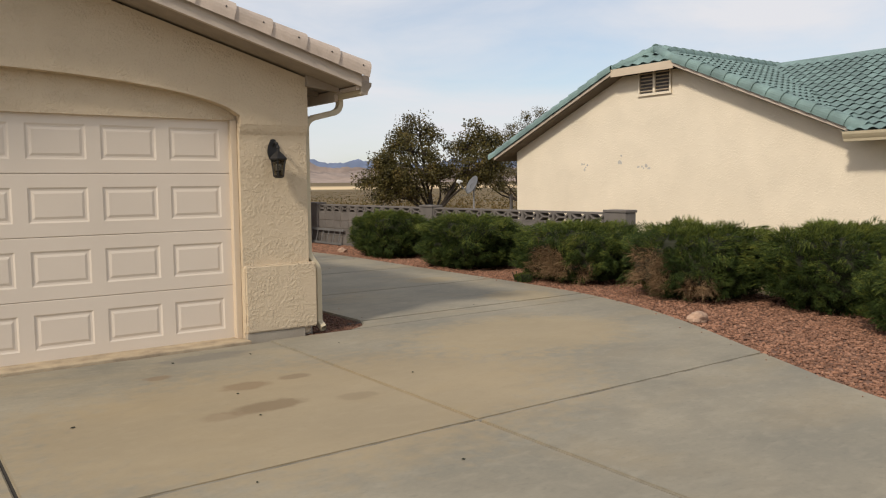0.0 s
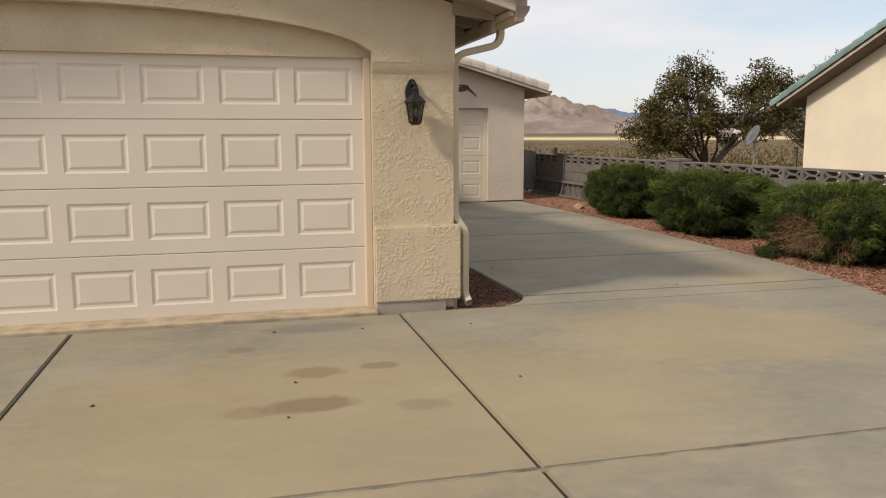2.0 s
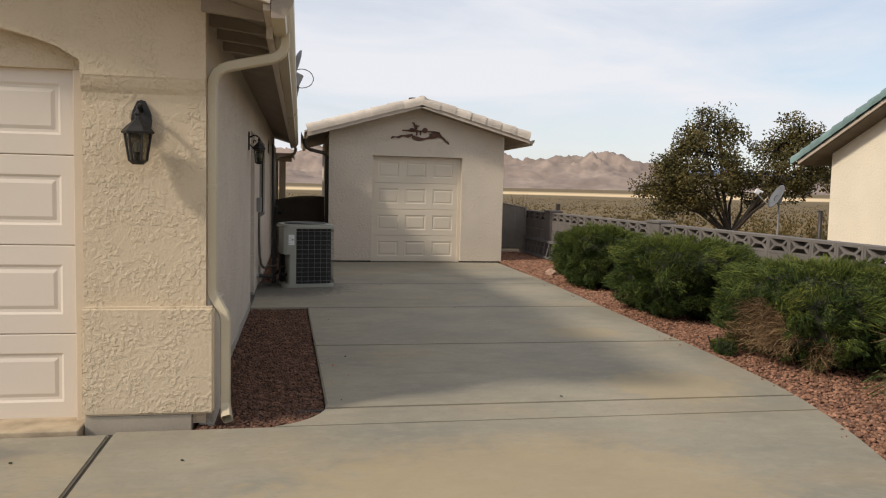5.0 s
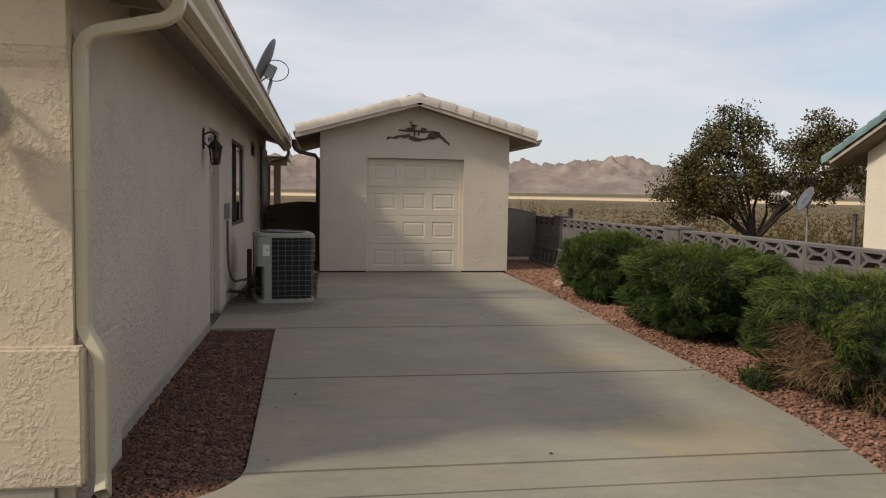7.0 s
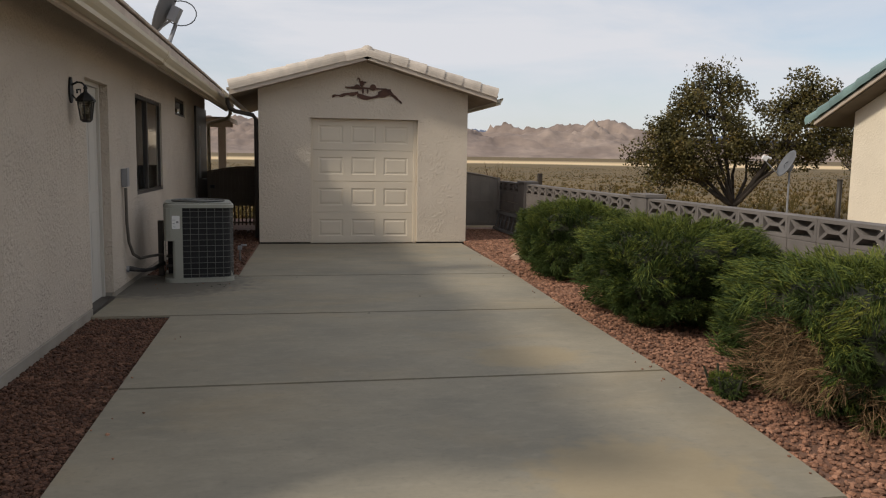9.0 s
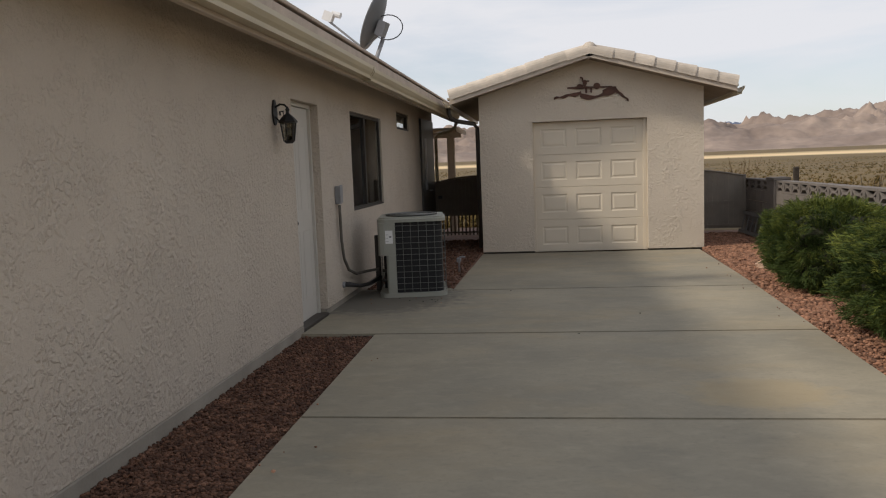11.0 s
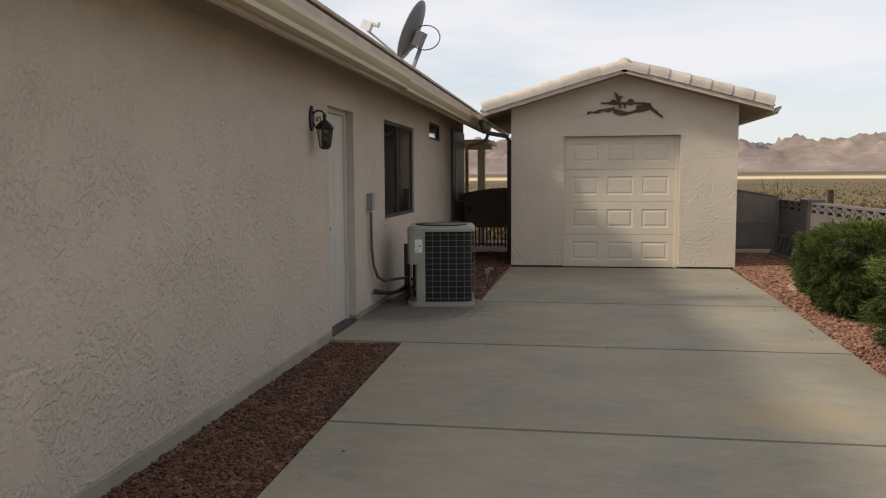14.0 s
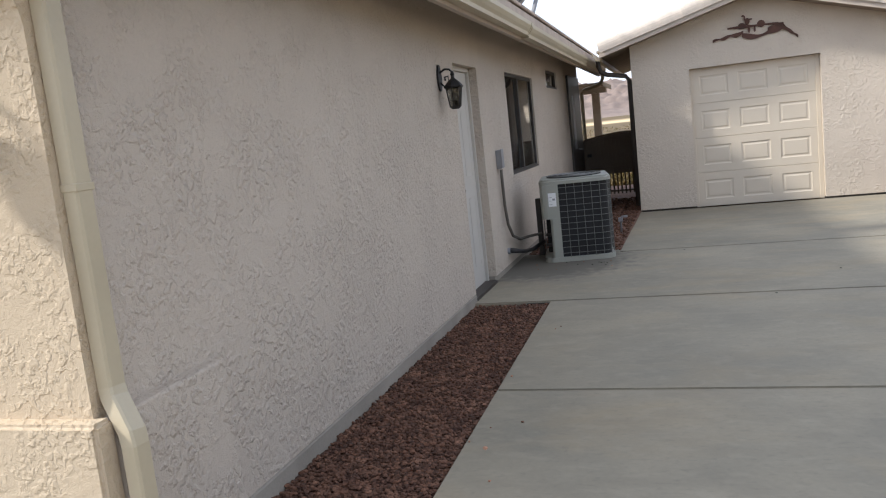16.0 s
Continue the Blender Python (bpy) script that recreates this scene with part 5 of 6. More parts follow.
# ---- block wall ----
WALL_X = 9.5
def build_block_wall():
    w = tagged(new("block_wall"), "grey concrete block wall topped with open breeze blocks", "wall", "", "structure")
    piers = (8.87, 14.07, 19.3)
    bm = bmesh.new()
    L, H, T, f = 0.39, 0.196, 0.19, 0.03
    box(bm, 0, T, 0, L, 0, f)
    box(bm, 0, T, 0, L, H - f, H)
    box(bm, 0, T, 0, f, f, H - f)
    box(bm, 0, T, L - f, L, f, H - f)
    box(bm, 0.002, T - 0.002, L / 2 - 0.075, L / 2 + 0.075, H / 2 - 0.013, H / 2 + 0.013)
    for sy in (-1, 1):
        for sz in (-1, 1):
            a = (L / 2 + sy * 0.07, H / 2)
            b = (L / 2 + sy * (L / 2 - f * 0.7), H / 2 + sz * (H / 2 - f * 0.7))
            dy, dz = b[0] - a[0], b[1] - a[1]
            ln = math.hypot(dy, dz)
            ny, nz = -dz / ln * 0.014, dy / ln * 0.014
            extrude_profile(bm, [(a[0] + ny, a[1] + nz), (b[0] + ny, b[1] + nz), (b[0] - ny, b[1] - nz), (a[0] - ny, a[1] - nz)], "x", 0.004, T - 0.004)
    breeze = mesh_of("breeze_block", bm, M_BLOCK)
    plain = mesh_of("block", soft_box(0.0, T, 0.004, L - 0.004, 0.004, 0.196, 0.006, 1), M_BLOCK)
    cap = mesh_of("pier", soft_box(-0.03, T + 0.03, -0.22, 0.22, -0.25, 1.0, 0.008, 1), M_BLOCK)
    for y in piers:
        p = new("pier", cap)
        p.parent, p.location = w, (WALL_X, y, 0)
        part("pier_cap", soft_box(WALL_X - 0.045, WALL_X + T + 0.045, y - 0.235, y + 0.235, 1.002, 1.045, 0.006, 1), M_BLOCK, w)
    spans = list(zip(piers, piers[1:])) + [(piers[-1], 21.2)]
    for a, b in spans:
        a0 = a + (0.22 if a in piers else 0)
        b0 = b - (0.22 if b in piers else 0)
        k = max(1, round((b0 - a0) / 0.395))
        st = (b0 - a0) / k
        for i in range(k):
            for c in range(6):
                ob = new("breeze_block" if c == 5 else "block", breeze if c == 5 else plain)
                ob.parent = w
                ob.matrix_local = pose(WALL_X, a0 + i * st, -0.2 + 0.2 * c) @ Matrix.Diagonal((1, st / 0.395, 1, 1))
    part("mortar", box(bmesh.new(), WALL_X + 0.015, WALL_X + T - 0.015, 9.0, 21.2, -0.3, 0.80), M_FOOTING, w)


build_block_wall()


# ---- gravel beds ----
def ico():
    p = (1 + 5 ** 0.5) / 2
    v = np.array([(-1, p, 0), (1, p, 0), (-1, -p, 0), (1, -p, 0), (0, -1, p), (0, 1, p), (0, -1, -p), (0, 1, -p), (p, 0, -1), (p, 0, 1), (-p, 0, -1), (-p, 0, 1)], float)
    f = [(0, 11, 5), (0, 5, 1), (0, 1, 7), (0, 7, 10), (0, 10, 11), (1, 5, 9), (5, 11, 4), (11, 10, 2), (10, 7, 6), (7, 1, 8), (3, 9, 4), (3, 4, 2), (3, 2, 6), (3, 6, 8), (3, 8, 9), (4, 9, 5), (2, 4, 11), (6, 2, 10), (8, 6, 7), (9, 8, 1)]
    return v / np.linalg.norm(v[0]), np.array(f)


def gravel(name, label, places, size, mat=M_GRAVEL):
    rng = np.random.default_rng(len(places))
    v, f = ico()
    n = len(places)
    r = rng.uniform(size[0], size[1], n)
    a = rng.uniform(0, 2 * np.pi, n)
    jit = 1 + rng.uniform(-0.28, 0.28, (n, 12, 1))
    loc = v[None] * jit * r[:, None, None] * np.stack([rng.uniform(0.8, 1.35, n), rng.uniform(0.7, 1.1, n), rng.uniform(0.5, 0.85, n)], 1)[:, None, :]
    x = loc[..., 0] * np.cos(a)[:, None] - loc[..., 1] * np.sin(a)[:, None]
    y = loc[..., 0] * np.sin(a)[:, None] + loc[..., 1] * np.cos(a)[:, None]
    pts = np.stack([x, y, loc[..., 2]], -1) + places[:, None, :]
    faces = (f[None] + 12 * np.arange(n)[:, None, None]).reshape(-1, 3)
    ob = soup(name, pts.reshape(-1, 3), faces, mat)
    return tagged(ob, label, "gravel", "", "stuff")


def bed(name, outline, z=-0.035):
    bm = bmesh.new()
    extrude_profile(bm, outline, "z", -0.14, z)
    structure(name, bm, M_SOIL, "dark red soil under the gravel", "soil")


def scatter(count, x_lo, x_hi, y0, y1, seed, keep):
    rng = np.random.default_rng(seed)
    xs, ys = rng.uniform(x_lo, x_hi, count), rng.uniform(y0, y1, count)
    return np.array([(x, y, -0.03 + rng.uniform(-0.006, 0.012)) for x, y in zip(xs, ys) if keep(x, y)])


def in_left(x, y):
    e = left_x(y)
    return e is not None and x < e - 0.015 and x > (3.538 if y > 8.28 else 3.61 if y > 7.6 else 3.5)


bed("soil_bed_1", [(3.4, 7.47), (3.85, 7.47), (4.1, 7.58), (4.26, 7.9), (4.195, 12.17), (3.4, 12.17)])
bed("soil_bed_2", [(3.4, 14.685), (4.61, 14.685), (4.66, 18.6), (4.66, 24), (3.4, 24)])
ys = [1.0 + 0.6 * i for i in range(30)]
bed("soil_bed_3", [(edge_x(y) + 0.002, y) for y in ys] + [(8.25, 18.61), (8.26, 21.6), (9.52, 21.6), (9.52, 1.0)])
gravel("gravel_1", "dark red crushed lava gravel along the house wall, house shade in its colour", scatter(19500, 3.5, 4.28, 7.46, 12.16, 1, in_left), (0.006, 0.0155), M_SHADED_GRAVEL)
gravel("gravel_2", "dark red gravel between house and shed, shade in its colour", scatter(3800, 3.52, 4.66, 14.7, 20.9, 2, lambda x, y: x < left_x(y) - 0.02), (0.011, 0.022), M_SHADED_GRAVEL)
gravel("gravel_3", "pinkish red crushed rock under the juniper hedge", scatter(62000, 5.0, 9.5, 1.6, 12.5, 3, lambda x, y: x > edge_x(y) + 0.015 and (x < 9.5) and not (y > 18.6 and x < 8.28)), (0.009, 0.020))
gravel("gravel_4", "pinkish red crushed rock by the shed and gate", scatter(16000, 7.9, 9.5, 12.5, 21.0, 5, lambda x, y: x > edge_x(y) + 0.015 and not (y > 18.6 and x < 8.28)), (0.013, 0.028))
rng = np.random.default_rng(77)
gravel("stray_stones", "loose gravel strayed onto the concrete", np.array([(4.27 + abs(rng.normal(0, 0.12)), y, 0.004) for y in rng.uniform(7.6, 12.2, 9)] + [(edge_x(y) - abs(rng.normal(0, 0.12)), y, 0.004) for y in rng.uniform(3, 18, 50)] + [(x, y, 0.004) for x, y in rng.uniform((3.7, 13.6), (4.6, 14.1), (6, 2))]), (0.005, 0.011))


def boulder(label, at, size, colour):
    bm = bmesh.new()
    bmesh.ops.create_icosphere(bm, subdivisions=3, radius=1)
    for v in bm.verts:
        k = 1 + 0.35 * noise.noise(v.co * 1.3 + Vector(at)) + 0.1 * noise.noise(v.co * 4)
        v.co = Vector((v.co.x * size[0] * k, v.co.y * size[1] * k, v.co.z * size[2] * k))
    ob = new("rock", mesh_of("rock", bm, colour))
    ob.location = at
    tagged(ob, label, "rock")


M_ROCK = material("pink_rock", (0.425, 0.281, 0.196), rough=0.95, scale=12, fine=90, mottle=0.2, grain=0.15, bump=0.5, bump_scale=60, bump_size=0.01)
boulder("rough pinkish tan rock at the gravel edge", (7.06, 5.56, 0.03), (0.13, 0.085, 0.075), M_ROCK)
boulder("pale stone beside the far juniper", (8.5, 16.0, 0.01), (0.11, 0.09, 0.07), M_ROCK)


# ---- junipers ----
def leafy(name, colour, tip, rough=0.7, tint=0.3):
    return island_tint(material(name, colour, rough=rough, scale=3.0, fine=25, tones=(tuple(c * 0.7 for c in colour), tip), grain=0.2, spec=0.25), tint)


M_JUNIPER = leafy("juniper_green", (0.042, 0.067, 0.015), (0.078, 0.105, 0.022))
M_JUNIPER_TIP = leafy("juniper_tip", (0.105, 0.13, 0.022), (0.175, 0.182, 0.032))
M_DEAD = leafy("dead_juniper", (0.215, 0.135, 0.07), (0.33, 0.22, 0.12), 0.8, 0.5)
# near-black for the shade inside the bushes; stems and litter share it
M_SHADE = material("shade_core_and_twigs", (0.025, 0.027, 0.014), rough=0.95, scale=9, fine=60, mottle=0.4, grain=0.3)


def sprays(rng, points, dirs, lengths, blades=5, width=0.006):
    """Scale-leaf sprays: a thin stem with short blades set along it."""
    n = len(points)
    V, F = [], []
    k = blades + 1
    up = np.array([0, 0, 1.0])
    side = np.cross(dirs, up)
    side /= np.maximum(np.linalg.norm(side, axis=1, keepdims=True), 1e-6)
    nor = np.cross(side, dirs)
    allv = np.zeros((n, k, 3, 3))
    for b in range(k):
        t = b / k
        ang = rng.uniform(-1.0, 1.0, n)[:, None] if b else np.zeros((n, 1))
        az = rng.uniform(0, 2 * np.pi, n)[:, None]
        off = np.cos(az) * side + np.sin(az) * nor
        d = dirs * np.cos(ang * 0.7) + off * np.abs(np.sin(ang * 0.7)) if b else dirs
        base = points + dirs * (lengths[:, None] * t * 0.75)
        ln = lengths[:, None] * (0.55 if b else 1.0)
        w = np.cross(d, off)
        w /= np.maximum(np.linalg.norm(w, axis=1, keepdims=True), 1e-6)
        allv[:, b, 0] = base + w * width
        allv[:, b, 1] = base - w * width
        allv[:, b, 2] = base + d * ln
    f = np.arange(n * k * 3).reshape(-1, 3)
    return allv.reshape(-1, 3), f


def juniper(label, centre, rx, ry, h, seed, dead=None, count=9000):
    rng = np.random.default_rng(seed)
    t = thing("juniper", label, "shrub", pose(centre[0], centre[1], -0.03), "clipped juniper hedge")
    nl = 34
    lump = rng.normal(0, 1, (nl, 3))
    lump /= np.linalg.norm(lump, axis=1, keepdims=True)
    amp = rng.uniform(-0.10, 0.10, nl)
    # tufts: neighbouring sprays share a lean and a depth
    nt = 620 if count > 1000 else 20
    tuft = rng.normal(0, 1, (nt, 3))
    tuft /= np.linalg.norm(tuft, axis=1, keepdims=True)
    lean = rng.normal(0, 0.45, (nt, 3)) + np.array([-0.12, -0.25, 0.22])
    depth = rng.uniform(-0.17, 0.08, nt)

    def shell(d):
        """A clipped dome with nearly upright sides, swelling unevenly."""
        e = 3.8
        r = 1 / (np.abs(d[:, 0] / rx) ** e + np.abs(d[:, 1] / ry) ** e + np.abs(d[:, 2] / (h / 2)) ** e) ** (1 / e)
        for l, a in zip(lump, amp):
            r = r * (1 + a * np.exp(-((1 - d @ l) / 0.06)))
        return r

    if count > 1000:
        count = int(count * 1.75)
    d = rng.normal(0, 1, (count, 3)) * np.array([rx, ry, h / 2])
    d /= np.linalg.norm(d, axis=1, keepdims=True)
    d = d[d[:, 2] > -0.8]
    near = np.argmax(d @ tuft.T, axis=1)
    hug = (d * tuft[near]).sum(1)
    fall = np.clip((1 - hug) / (0.007 if nt > 100 else 0.012), 0, 1.4)
    r = shell(d) * (1 + depth[near] - 0.10 * fall) * rng.uniform(0.84, 0.97, len(d))
    p = d * r[:, None] + np.array([0, 0, h / 2])
    low = p[:, 2] < 0.22
    p[low, :2] *= (0.82 + 0.18 * np.clip(p[low, 2:3], 0, 1) / 0.22)
    out = d * np.array([1, 1, 0.55]) + lean[near] + rng.normal(0, 0.26, d.shape)
    out /= np.linalg.norm(out, axis=1, keepdims=True)
    small = min(1.0, max(0.5, rx / 0.5))
    ln = rng.uniform(0.035, 0.09, len(d)) * small
    brown = np.zeros(len(d), bool)
    thin = rng.uniform(0, 1, len(d)) < 0.62
    for (bx, by, bz), br in dead or ():
        brown |= np.linalg.norm((p - np.array([bx, by, bz])) / np.array([1, 1, 0.75]), axis=1) < br * (0.85 + 1.6 * depth[near] + rng.uniform(-0.12, 0.12, len(d)))
    # yellow-green tips gather on upper, outer tufts, with sunlight put into their colour
    tips = (~brown) & (rng.uniform(0, 1, len(d)) < np.clip((d[:, 2] - 0.05) * 0.75 + 2.6 * depth[near] + 0.17, 0.04, 0.85))
    green = ~(brown | tips)
    brown &= thin
    v, f = sprays(rng, p[green], out[green], ln[green], 4, 0.0034 * small)
    tagged(soup("foliage", v, f, M_JUNIPER, t), "", "", "", "stuff")
    v, f = sprays(rng, p[tips], out[tips], ln[tips] * 1.15, 4, 0.0028 * small)
    tagged(soup("sunlit_tips", v, f, M_JUNIPER_TIP, t), "yellow-green tips with a sunlit tone, mostly on top", "", "", "stuff")
    if brown.any():
        q = p[brown] * np.array([0.90, 0.90, 0.97])
        o = out[brown] * np.array([1, 1, 0.3]) + rng.normal(0, 0.5, q.shape) + np.array([0, 0, -0.15])
        o /= np.linalg.norm(o, axis=1, keepdims=True)
        v, f = sprays(rng, q, o, ln[brown] * 2.2, 2, 0.0022)
        tagged(soup("dead_patch", v, f, M_DEAD, t), "brown dead twiggy patch", "", "", "stuff")
    # closed dark core: the bush's inner shade put into colour and shape
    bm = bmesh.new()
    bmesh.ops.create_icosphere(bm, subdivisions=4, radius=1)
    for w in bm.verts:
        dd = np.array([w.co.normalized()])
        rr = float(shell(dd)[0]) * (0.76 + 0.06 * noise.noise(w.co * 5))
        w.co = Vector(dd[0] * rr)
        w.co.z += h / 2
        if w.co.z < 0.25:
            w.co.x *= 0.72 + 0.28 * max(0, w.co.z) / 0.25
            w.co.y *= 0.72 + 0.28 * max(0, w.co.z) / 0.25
    part("shade_core", bm, M_SHADE, t, "dark core standing in for shade among the inner twigs")
    for k in range(4):
        a = k * 1.6 + seed
        part("stem", tube(bmesh.new(), [(0.05 * math.cos(a) * small, 0.05 * math.sin(a) * small, -0.05), (0.2 * math.cos(a) * small, 0.2 * math.sin(a) * small, 0.3 * small)], 0.025 * small, 6, 0.6), M_SHADE, t)
    return t


juniper("dense green clipped juniper beside the shed", (8.80, 14.40), 0.68, 0.92, 0.95, 11, None, 21000)
juniper("rounded green clipped juniper in the hedge row", (8.72, 11.60), 0.76, 0.98, 0.94, 12, None, 23000)
juniper("juniper with a large brown dead patch low on its side", (8.80, 8.95), 0.86, 1.0, 0.90, 13, [((-0.78, -0.02, 0.32), 0.43), ((-0.6, -0.55, 0.20), 0.25)], 25000)
juniper("yellow-tipped juniper with brown bare lower branches", (8.74, 6.75), 0.90, 0.92, 0.95, 14, [((-0.82, 0.30, 0.36), 0.50), ((-0.66, -0.45, 0.2), 0.30)], 25000)
juniper("dark green spreading juniper in the hedge row", (9.02, 5.12), 0.76, 0.72, 1.0, 15, None, 21000)
juniper("low green juniper at the drive edge", (8.36, 3.50), 0.78, 0.80, 0.78, 16, None, 21000)
for i, (x, y, s) in enumerate(((7.98, 9.30, 0.09), (8.02, 9.5, 0.06))):
    juniper("small green juniper seedling in the gravel", (x, y), s, s, s * 1.7, 30 + i, None, 950)


# ---- trees ----
M_BARK = material("dark_bark", (0.047, 0.036, 0.027), rough=0.95, scale=9, fine=60, mottle=0.3, grain=0.2, bump=0.6, bump_scale=40, bump_size=0.02)
M_LEAF = leafy("tree_leaf", (0.075, 0.064, 0.018), (0.15, 0.105, 0.03), 0.55, 0.4)


def tree(label, at, turn, lobes, fork, seed, clumps, leaves):
    """Limbs fan out from a low fork to leaf clumps that fill the lobes of an uneven crown."""
    rng = np.random.default_rng(seed)
    t = thing("tree", label, "tree", pose(*at, 0, 0, turn))
    total = sum(r[0] * r[1] * r[2] for _, r in lobes)
    centres = []
    for c, r in lobes:
        for _ in range(max(3, int(clumps * r[0] * r[1] * r[2] / total))):
            d = rng.normal(0, 1, 3)
            d /= np.linalg.norm(d)
            centres.append(np.array(c) + d * np.array(r) * rng.uniform(0.45, 1.0) ** 0.6)
    centres = np.array(centres)
    bm = bmesh.new()
    base = np.array([0.0, 0.0, -0.3])
    f = np.array(fork)
    tube(bm, [base, base * 0.5 + f * 0.5 + np.array([0.04, 0, 0]), f], 0.115, 9, 0.85)
    limbs = []
    for c, r in lobes:
        c = np.array(c)
        for k in range(2):
            e = c + rng.normal(0, 0.25, 3) * np.array(r)
            m = f * 0.55 + e * 0.45 + rng.normal(0, 0.12, 3)
            tube(bm, [f, f * 0.75 + m * 0.25 + np.array([0, 0, -0.04]), m, m * 0.4 + e * 0.6 + rng.normal(0, 0.07, 3), e], 0.06, 7, 0.35)
            limbs += [m, m * 0.4 + e * 0.6, e]
    limbs = np.array(limbs)
    for c in centres:
        q = limbs[np.argmin(np.linalg.norm(limbs - c, axis=1) + np.maximum(0, limbs[:, 2] - c[2]))]
        m = (q + c) / 2 + rng.normal(0, 0.1, 3)
        tube(bm, [q, m, c], 0.026, 4, 0.4)
    part("trunk", bm, M_BARK, t, smooth=True)
    n = len(centres) * leaves
    spread = np.repeat(rng.uniform(0.13, 0.29, len(centres)), leaves)[:, None]
    c = np.repeat(centres, leaves, 0) + np.clip(rng.normal(0, 1, (n, 3)), -1.5, 1.5) * spread * np.array([1, 1, 0.75])
    d = rng.normal(0, 1, (n, 3)) + np.array([0, 0, -0.3])
    d /= np.linalg.norm(d, axis=1, keepdims=True)
    w = np.cross(d, rng.normal(0, 1, (n, 3)))
    w /= np.linalg.norm(w, axis=1, keepdims=True)
    ln, wd = rng.uniform(0.055, 0.10, (n, 1)), rng.uniform(0.018, 0.032, (n, 1))
    v = np.stack([c, c + d * ln * 0.5 + w * wd, c + d * ln, c + d * ln * 0.5 - w * wd], 1).reshape(-1, 3)
    tagged(soup("crown", v, np.arange(n * 4).reshape(-1, 4), M_LEAF, t), "", "", "", "stuff")
    return t


tree("dark bushy fruit tree beyond the block wall", (16.35, 23.5, -0.2), -30.8,
     (((-1.0, 0.0, 2.35), (1.35, 1.3, 1.2)), ((-0.55, 0.1, 3.45), (0.75, 0.7, 0.75)), ((1.45, 0.0, 2.6), (1.15, 1.1, 1.05)), ((1.75, 0.1, 3.4), (0.75, 0.6, 0.55)), ((-2.0, 0.0, 1.6), (0.7, 0.8, 0.7)), ((0.4, 0.5, 1.9), (0.8, 0.8, 0.5))), (0.0, 0.0, 0.55), 5, 210, 170)
tree("leafy tree behind the neighbour's house", (29.9, 34.0, -0.3), -41,
     (((-0.6, 0.0, 3.2), (2.0, 1.8, 1.9)), ((0.8, 0.0, 4.4), (1.5, 1.4, 1.6)), ((-1.7, 0.0, 2.2), (1.2, 1.2, 1.0))), (0.0, 0.0, 0.8), 8, 140, 150)


# ---- far scrub and hills ----
M_SCRUB = leafy("desert_scrub", (0.092, 0.07, 0.021), (0.13, 0.095, 0.028), 0.9, 0.3)
M_STRAW = leafy("dry_grass", (0.145, 0.095, 0.028), (0.20, 0.13, 0.038), 0.9, 0.25)


def scrub(name, label, count, mat, size, seed, near):
    rng = np.random.default_rng(seed)
    r = near + (rng.uniform(0, 1, count) ** 2.0) * 230
    a = np.radians(rng.uniform(-40, 80, count))
    x, y = 5 + r * np.sin(a), 12 + r * np.cos(a)
    keep = (y > 24.5) & ~((x > 14.5) & (x < 28) & (y < 19))
    x, y, r = x[keep], y[keep], r[keep]
    n, k = len(x), 16
    base = np.stack([x, y, np.array([land_height(q) for q in r]) - 0.03], 1)
    s = rng.uniform(size[0], size[1], n)[:, None, None]
    az = rng.uniform(0, 2 * np.pi, (n, k))
    lean = rng.uniform(0.1, 1.0, (n, k))
    d = np.stack([np.cos(az) * lean, np.sin(az) * lean, np.ones((n, k)) * rng.uniform(0.4, 1, (n, k))], -1)
    w = np.stack([-np.sin(az), np.cos(az), np.zeros((n, k))], -1) * 0.09
    root = base[:, None] + d * s * 0.05
    v = np.stack([root + w * s, root - w * s, base[:, None] + d * s], 2).reshape(-1, 3)
    tagged(soup(name, v, np.arange(n * k * 3).reshape(-1, 3), mat), label, "scrub", "", "stuff")


scrub("desert_scrub", "low olive brown creosote scrub over the plain", 12000, M_SCRUB, (0.10, 0.30), 21, 12)
scrub("dry_grass", "straw-coloured dry grass tufts on the plain", 30000, M_STRAW, (0.08, 0.24), 22, 11)


def hills(name, label, r0, r1, rows, top, mat, seed, detail, sharp, fall):
    bm = bmesh.new()
    cols, grid = 900, []
    for j in range(rows + 1):
        v = j / rows
        r = r0 + (r1 - r0) * v
        row = []
        for i in range(cols + 1):
            a = radians(-75 + 165 * i / cols)
            x, y = 5 + r * math.sin(a), 12 + r * math.cos(a)
            q = Vector((a * 5.2 + seed, v * 2.2, seed * 0.37))
            ridge = 1 - abs(noise.noise(q * detail))
            fine = 1 - abs(noise.noise(q * detail * 2.9 + Vector((3, 1, 2))))
            tiny = 1 - abs(noise.noise(q * detail * 7.7))
            micro = 1 - abs(noise.noise(q * detail * 19.0))
            hgt = (0.50 * ridge ** sharp + 0.28 * fine ** 1.8 + 0.17 * tiny ** 1.6 + 0.10 * micro ** 1.5) * top * (1 - fall * smooth_step(22.5, 28.5, math.degrees(a)))
            row.append(bm.verts.new((x, y, land_height(r0) - 6 + hgt * math.sin(min(1.0, v * 1.5) * math.pi / 2) ** 1.1)))
        grid.append(row)
    for a, b in zip(grid, grid[1:]):
        for i in range(cols):
            bm.faces.new((a[i], a[i + 1], b[i + 1], b[i]))
    bmesh.ops.recalc_face_normals(bm, faces=bm.faces[:])
    structure(name, bm, mat, label, "mountains", True)


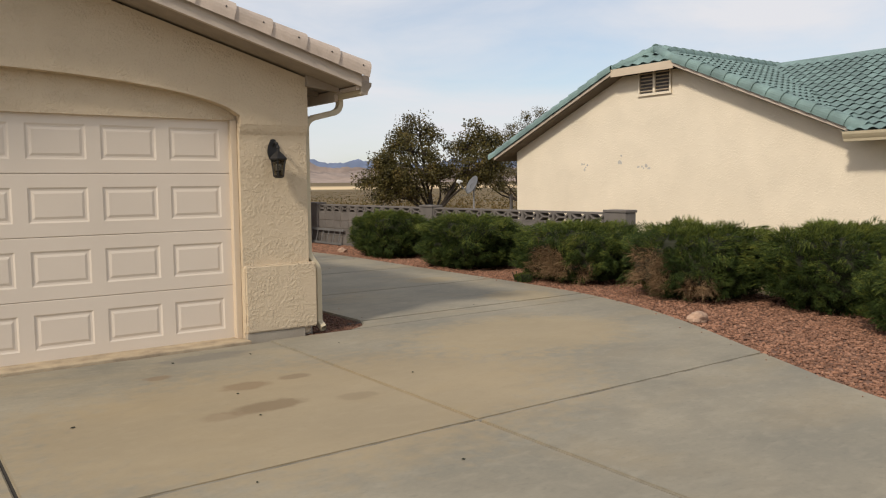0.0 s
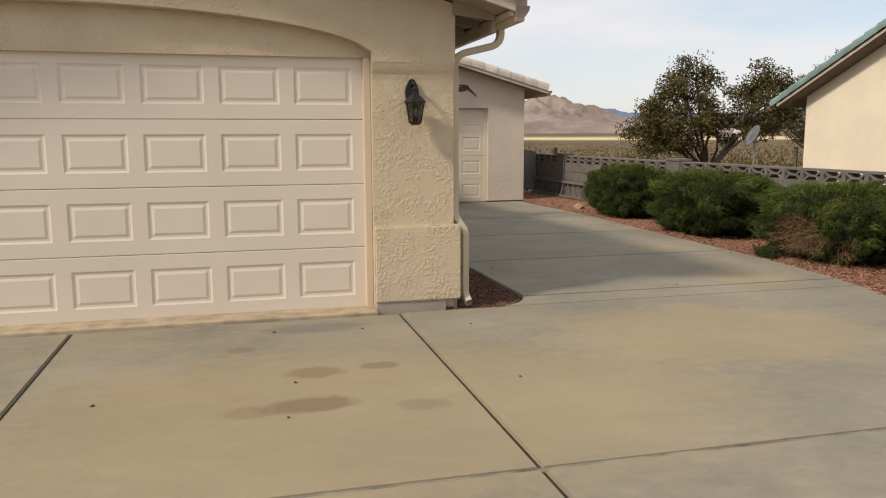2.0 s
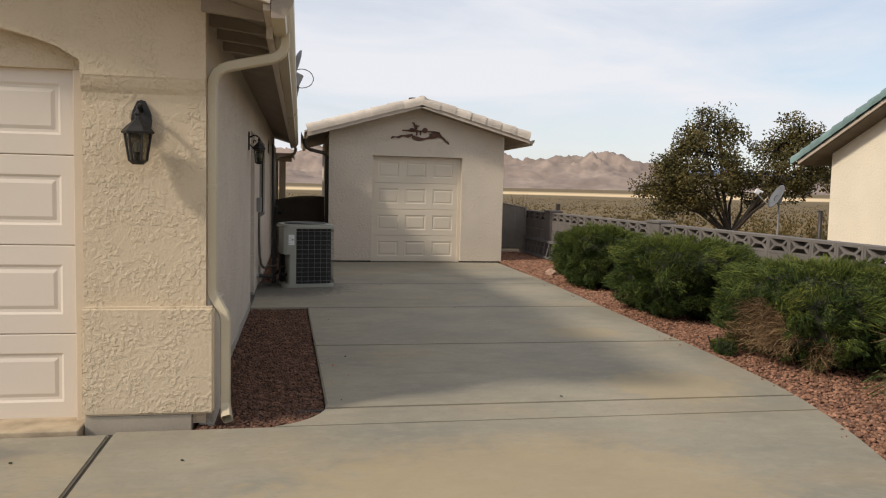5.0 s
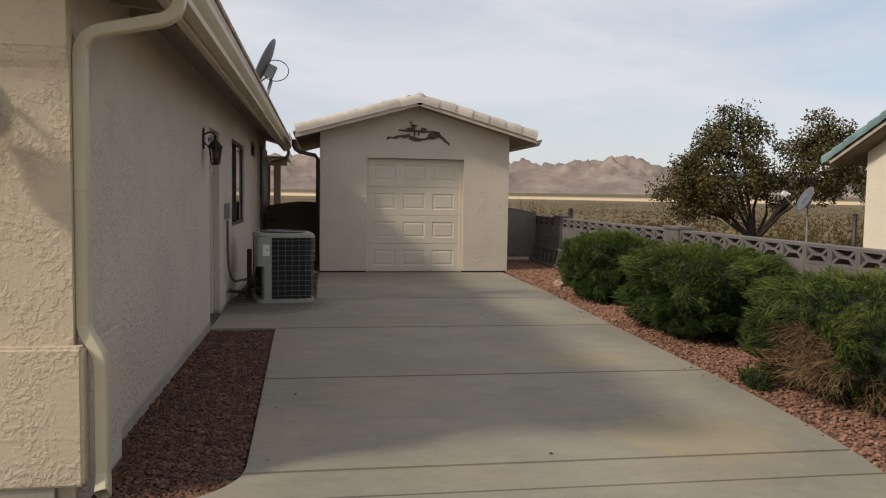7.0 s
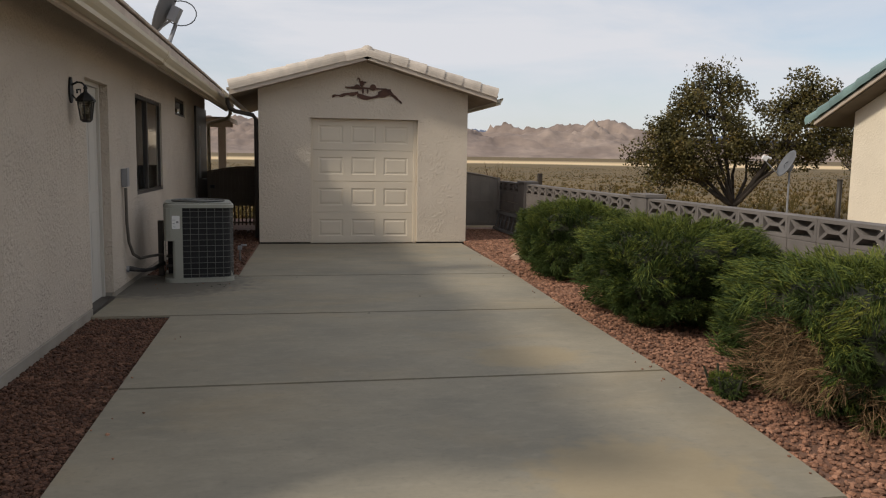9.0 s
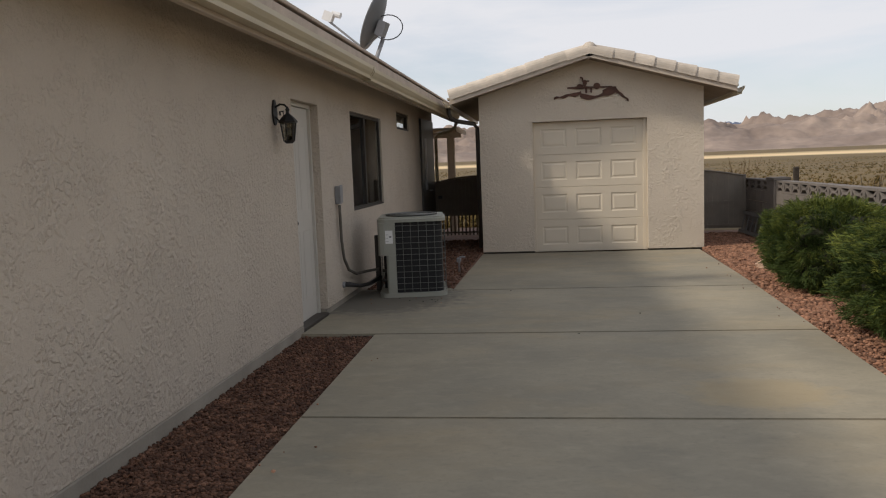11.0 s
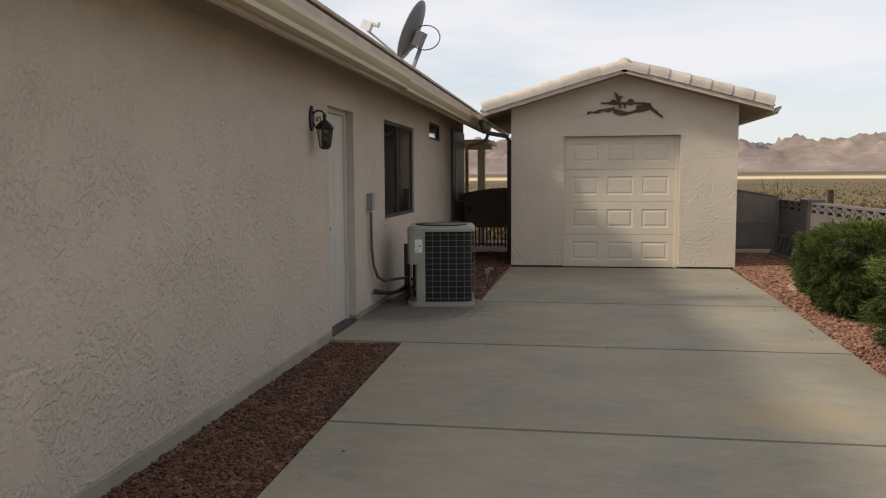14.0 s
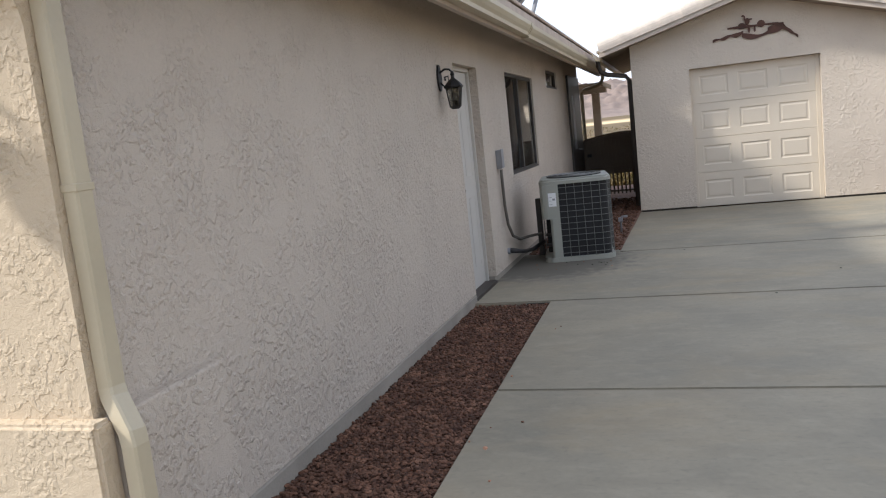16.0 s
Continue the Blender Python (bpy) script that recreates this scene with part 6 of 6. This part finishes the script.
M_HILL = material("hill_rock", (0.235, 0.18, 0.148), rough=0.95, tones=((0.170, 0.128, 0.106), (0.332, 0.255, 0.204)), scale=0.006, fine=0.035, grain=0.3)
# the distance haze is put into this blue base colour
M_FAR_HILL = material("haze_blue_hill", (0.136, 0.170, 0.255), rough=0.95, scale=0.004, fine=0.03, mottle=0.12, grain=0.1)
hills("backdrop_hills", "bare tan desert hills on the skyline", 2250, 3400, 56, 160, M_HILL, 3.1, 1.25, 1.7, 0.55)
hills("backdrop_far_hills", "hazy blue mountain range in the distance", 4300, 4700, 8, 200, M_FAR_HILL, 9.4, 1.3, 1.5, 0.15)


# ---- weeds and post beyond the wall ----
def dry_weeds(label, at, height, width, count, mat, seed):
    """A clump of thin branching stalks."""
    rng = np.random.default_rng(seed)
    bm = bmesh.new()
    for _ in range(count):
        a, r = rng.uniform(0, 2 * np.pi), rng.uniform(0.1, 1.0)
        tip = np.array([math.cos(a) * r * width, math.sin(a) * r * width, height * rng.uniform(0.65, 1.0)])
        mid = tip * np.array([0.35, 0.35, 0.55]) + rng.normal(0, 0.03, 3)
        tube(bm, [(0.02 * math.cos(a), 0.02 * math.sin(a), -0.05), mid, tip], 0.008, 4, 0.4)
        for k in range(3):
            q = mid + (tip - mid) * rng.uniform(0.1, 0.8)
            tube(bm, [q, q + rng.normal(0, 0.07, 3) + np.array([0, 0, 0.1])], 0.005, 3, 0.4)
    ob = new("dry_weeds", mesh_of("dry_weeds", bm, mat))
    ob.location = at
    tagged(ob, label, "weeds")


dry_weeds("dark dry stalks rising behind the block wall", (9.95, 16.5, -0.15), 1.30, 0.32, 14, M_BARK, 1)
dry_weeds("tall pale dry weeds behind the yard gate", (9.85, 22.6, -0.15), 1.55, 0.5, 22, M_DEAD, 2)
for i, (x, y, h) in enumerate(((19.6, 27.0, 0.9), (21.5, 28.5, 0.8), (18.0, 29.5, 0.6), (13.4, 27.0, 0.6), (20.6, 25.4, 0.7), (12.2, 31.0, 0.7))):
    dry_weeds("low brown brush on the plain past the wall", (x, y, -0.2), h, h * 0.8, 26, M_SCRUB, 10 + i)
post = soft_box(-0.055, 0.055, -0.055, 0.055, -0.25, 1.12, 0.015)
fence_post = tagged(new("fence_post", mesh_of("fence_post", post, M_BARK)), "weathered wooden post standing on the plain", "post")
fence_post.location = (11.3, 24.0, 0.0)


# ---- ladder and small yard things ----
def steel_post():
    t = thing("steel_post", "dark steel fence post beside the neighbour's wall", "post", pose(15.06, 17.78, -0.2))
    part("shaft", tube(bmesh.new(), [(0, 0, 0), (0, 0, 1.35)], 0.045, 10), M_DARK, t, smooth=True)
    part("cap", tube(bmesh.new(), [(0, 0, 1.35), (0, 0, 1.38)], 0.052, 10), M_DARK, t)


steel_post()


M_LADDER = material("dull_aluminium", (0.13, 0.125, 0.12), rough=0.6, scale=5, fine=60, mottle=0.15, grain=0.08)


def ladder():
    t = thing("ladder", "weathered aluminium extension ladder laid on edge against the block wall", "ladder", pose(9.34, 17.6, 0.0, 0, 14, 0))
    for z in (0.0, 0.34):
        part("stile", soft_box(-0.015, 0.015, 0, 3.3, z, z + 0.06, 0.004, 1), M_LADDER, t)
    for i in range(11):
        part("rung", tube(bmesh.new(), [(0, 0.15 + i * 0.3, 0.04), (0, 0.15 + i * 0.3, 0.36)], 0.014, 6), M_LADDER, t)


ladder()


def standpipe():
    t = thing("standpipe", "short grey irrigation standpipe with a valve in the gravel", "pipe", pose(4.52, 16.2, -0.04))
    part("riser", tube(bmesh.new(), [(0, 0, 0), (0, 0, 0.2), (0.02, -0.02, 0.23), (0.09, -0.05, 0.235)], 0.014, 8), M_GREY, t, smooth=True)
    part("valve", soft_box(-0.03, 0.03, -0.03, 0.03, 0.16, 0.22, 0.01), M_GREY, t)


standpipe()


def leaf_litter():
    """Small dark scraps on the concrete near the condenser and the garage."""
    rng = np.random.default_rng(4)
    v, f = [], []
    spots = [(3.75 + 0.8 * rng.random(), 13.7 + 0.35 * rng.random()) for _ in range(8)] + [(0.4 + 3.2 * rng.random(), 3.2 + 4.0 * rng.random()) for _ in range(9)] + [(4.5 + 3 * rng.random(), 6 + 9 * rng.random()) for _ in range(4)]
    for x, y in spots:
        a, s = rng.uniform(0, 6.28), rng.uniform(0.007, 0.014)
        n0 = len(v)
        for k in range(5):
            b = a + k * 1.257
            v.append((x + s * math.cos(b) * (1.5 if k == 0 else 1), y + s * math.sin(b), 0.003 + 0.004 * (k % 2)))
        v.append((x, y, 0.010))
        f += [(n0 + k, n0 + (k + 1) % 5, n0 + 5) for k in range(5)]
    tagged(soup("leaf_litter", v, f, M_SHADE), "small dark leaf scraps on the concrete", "litter", "", "stuff")


leaf_litter()
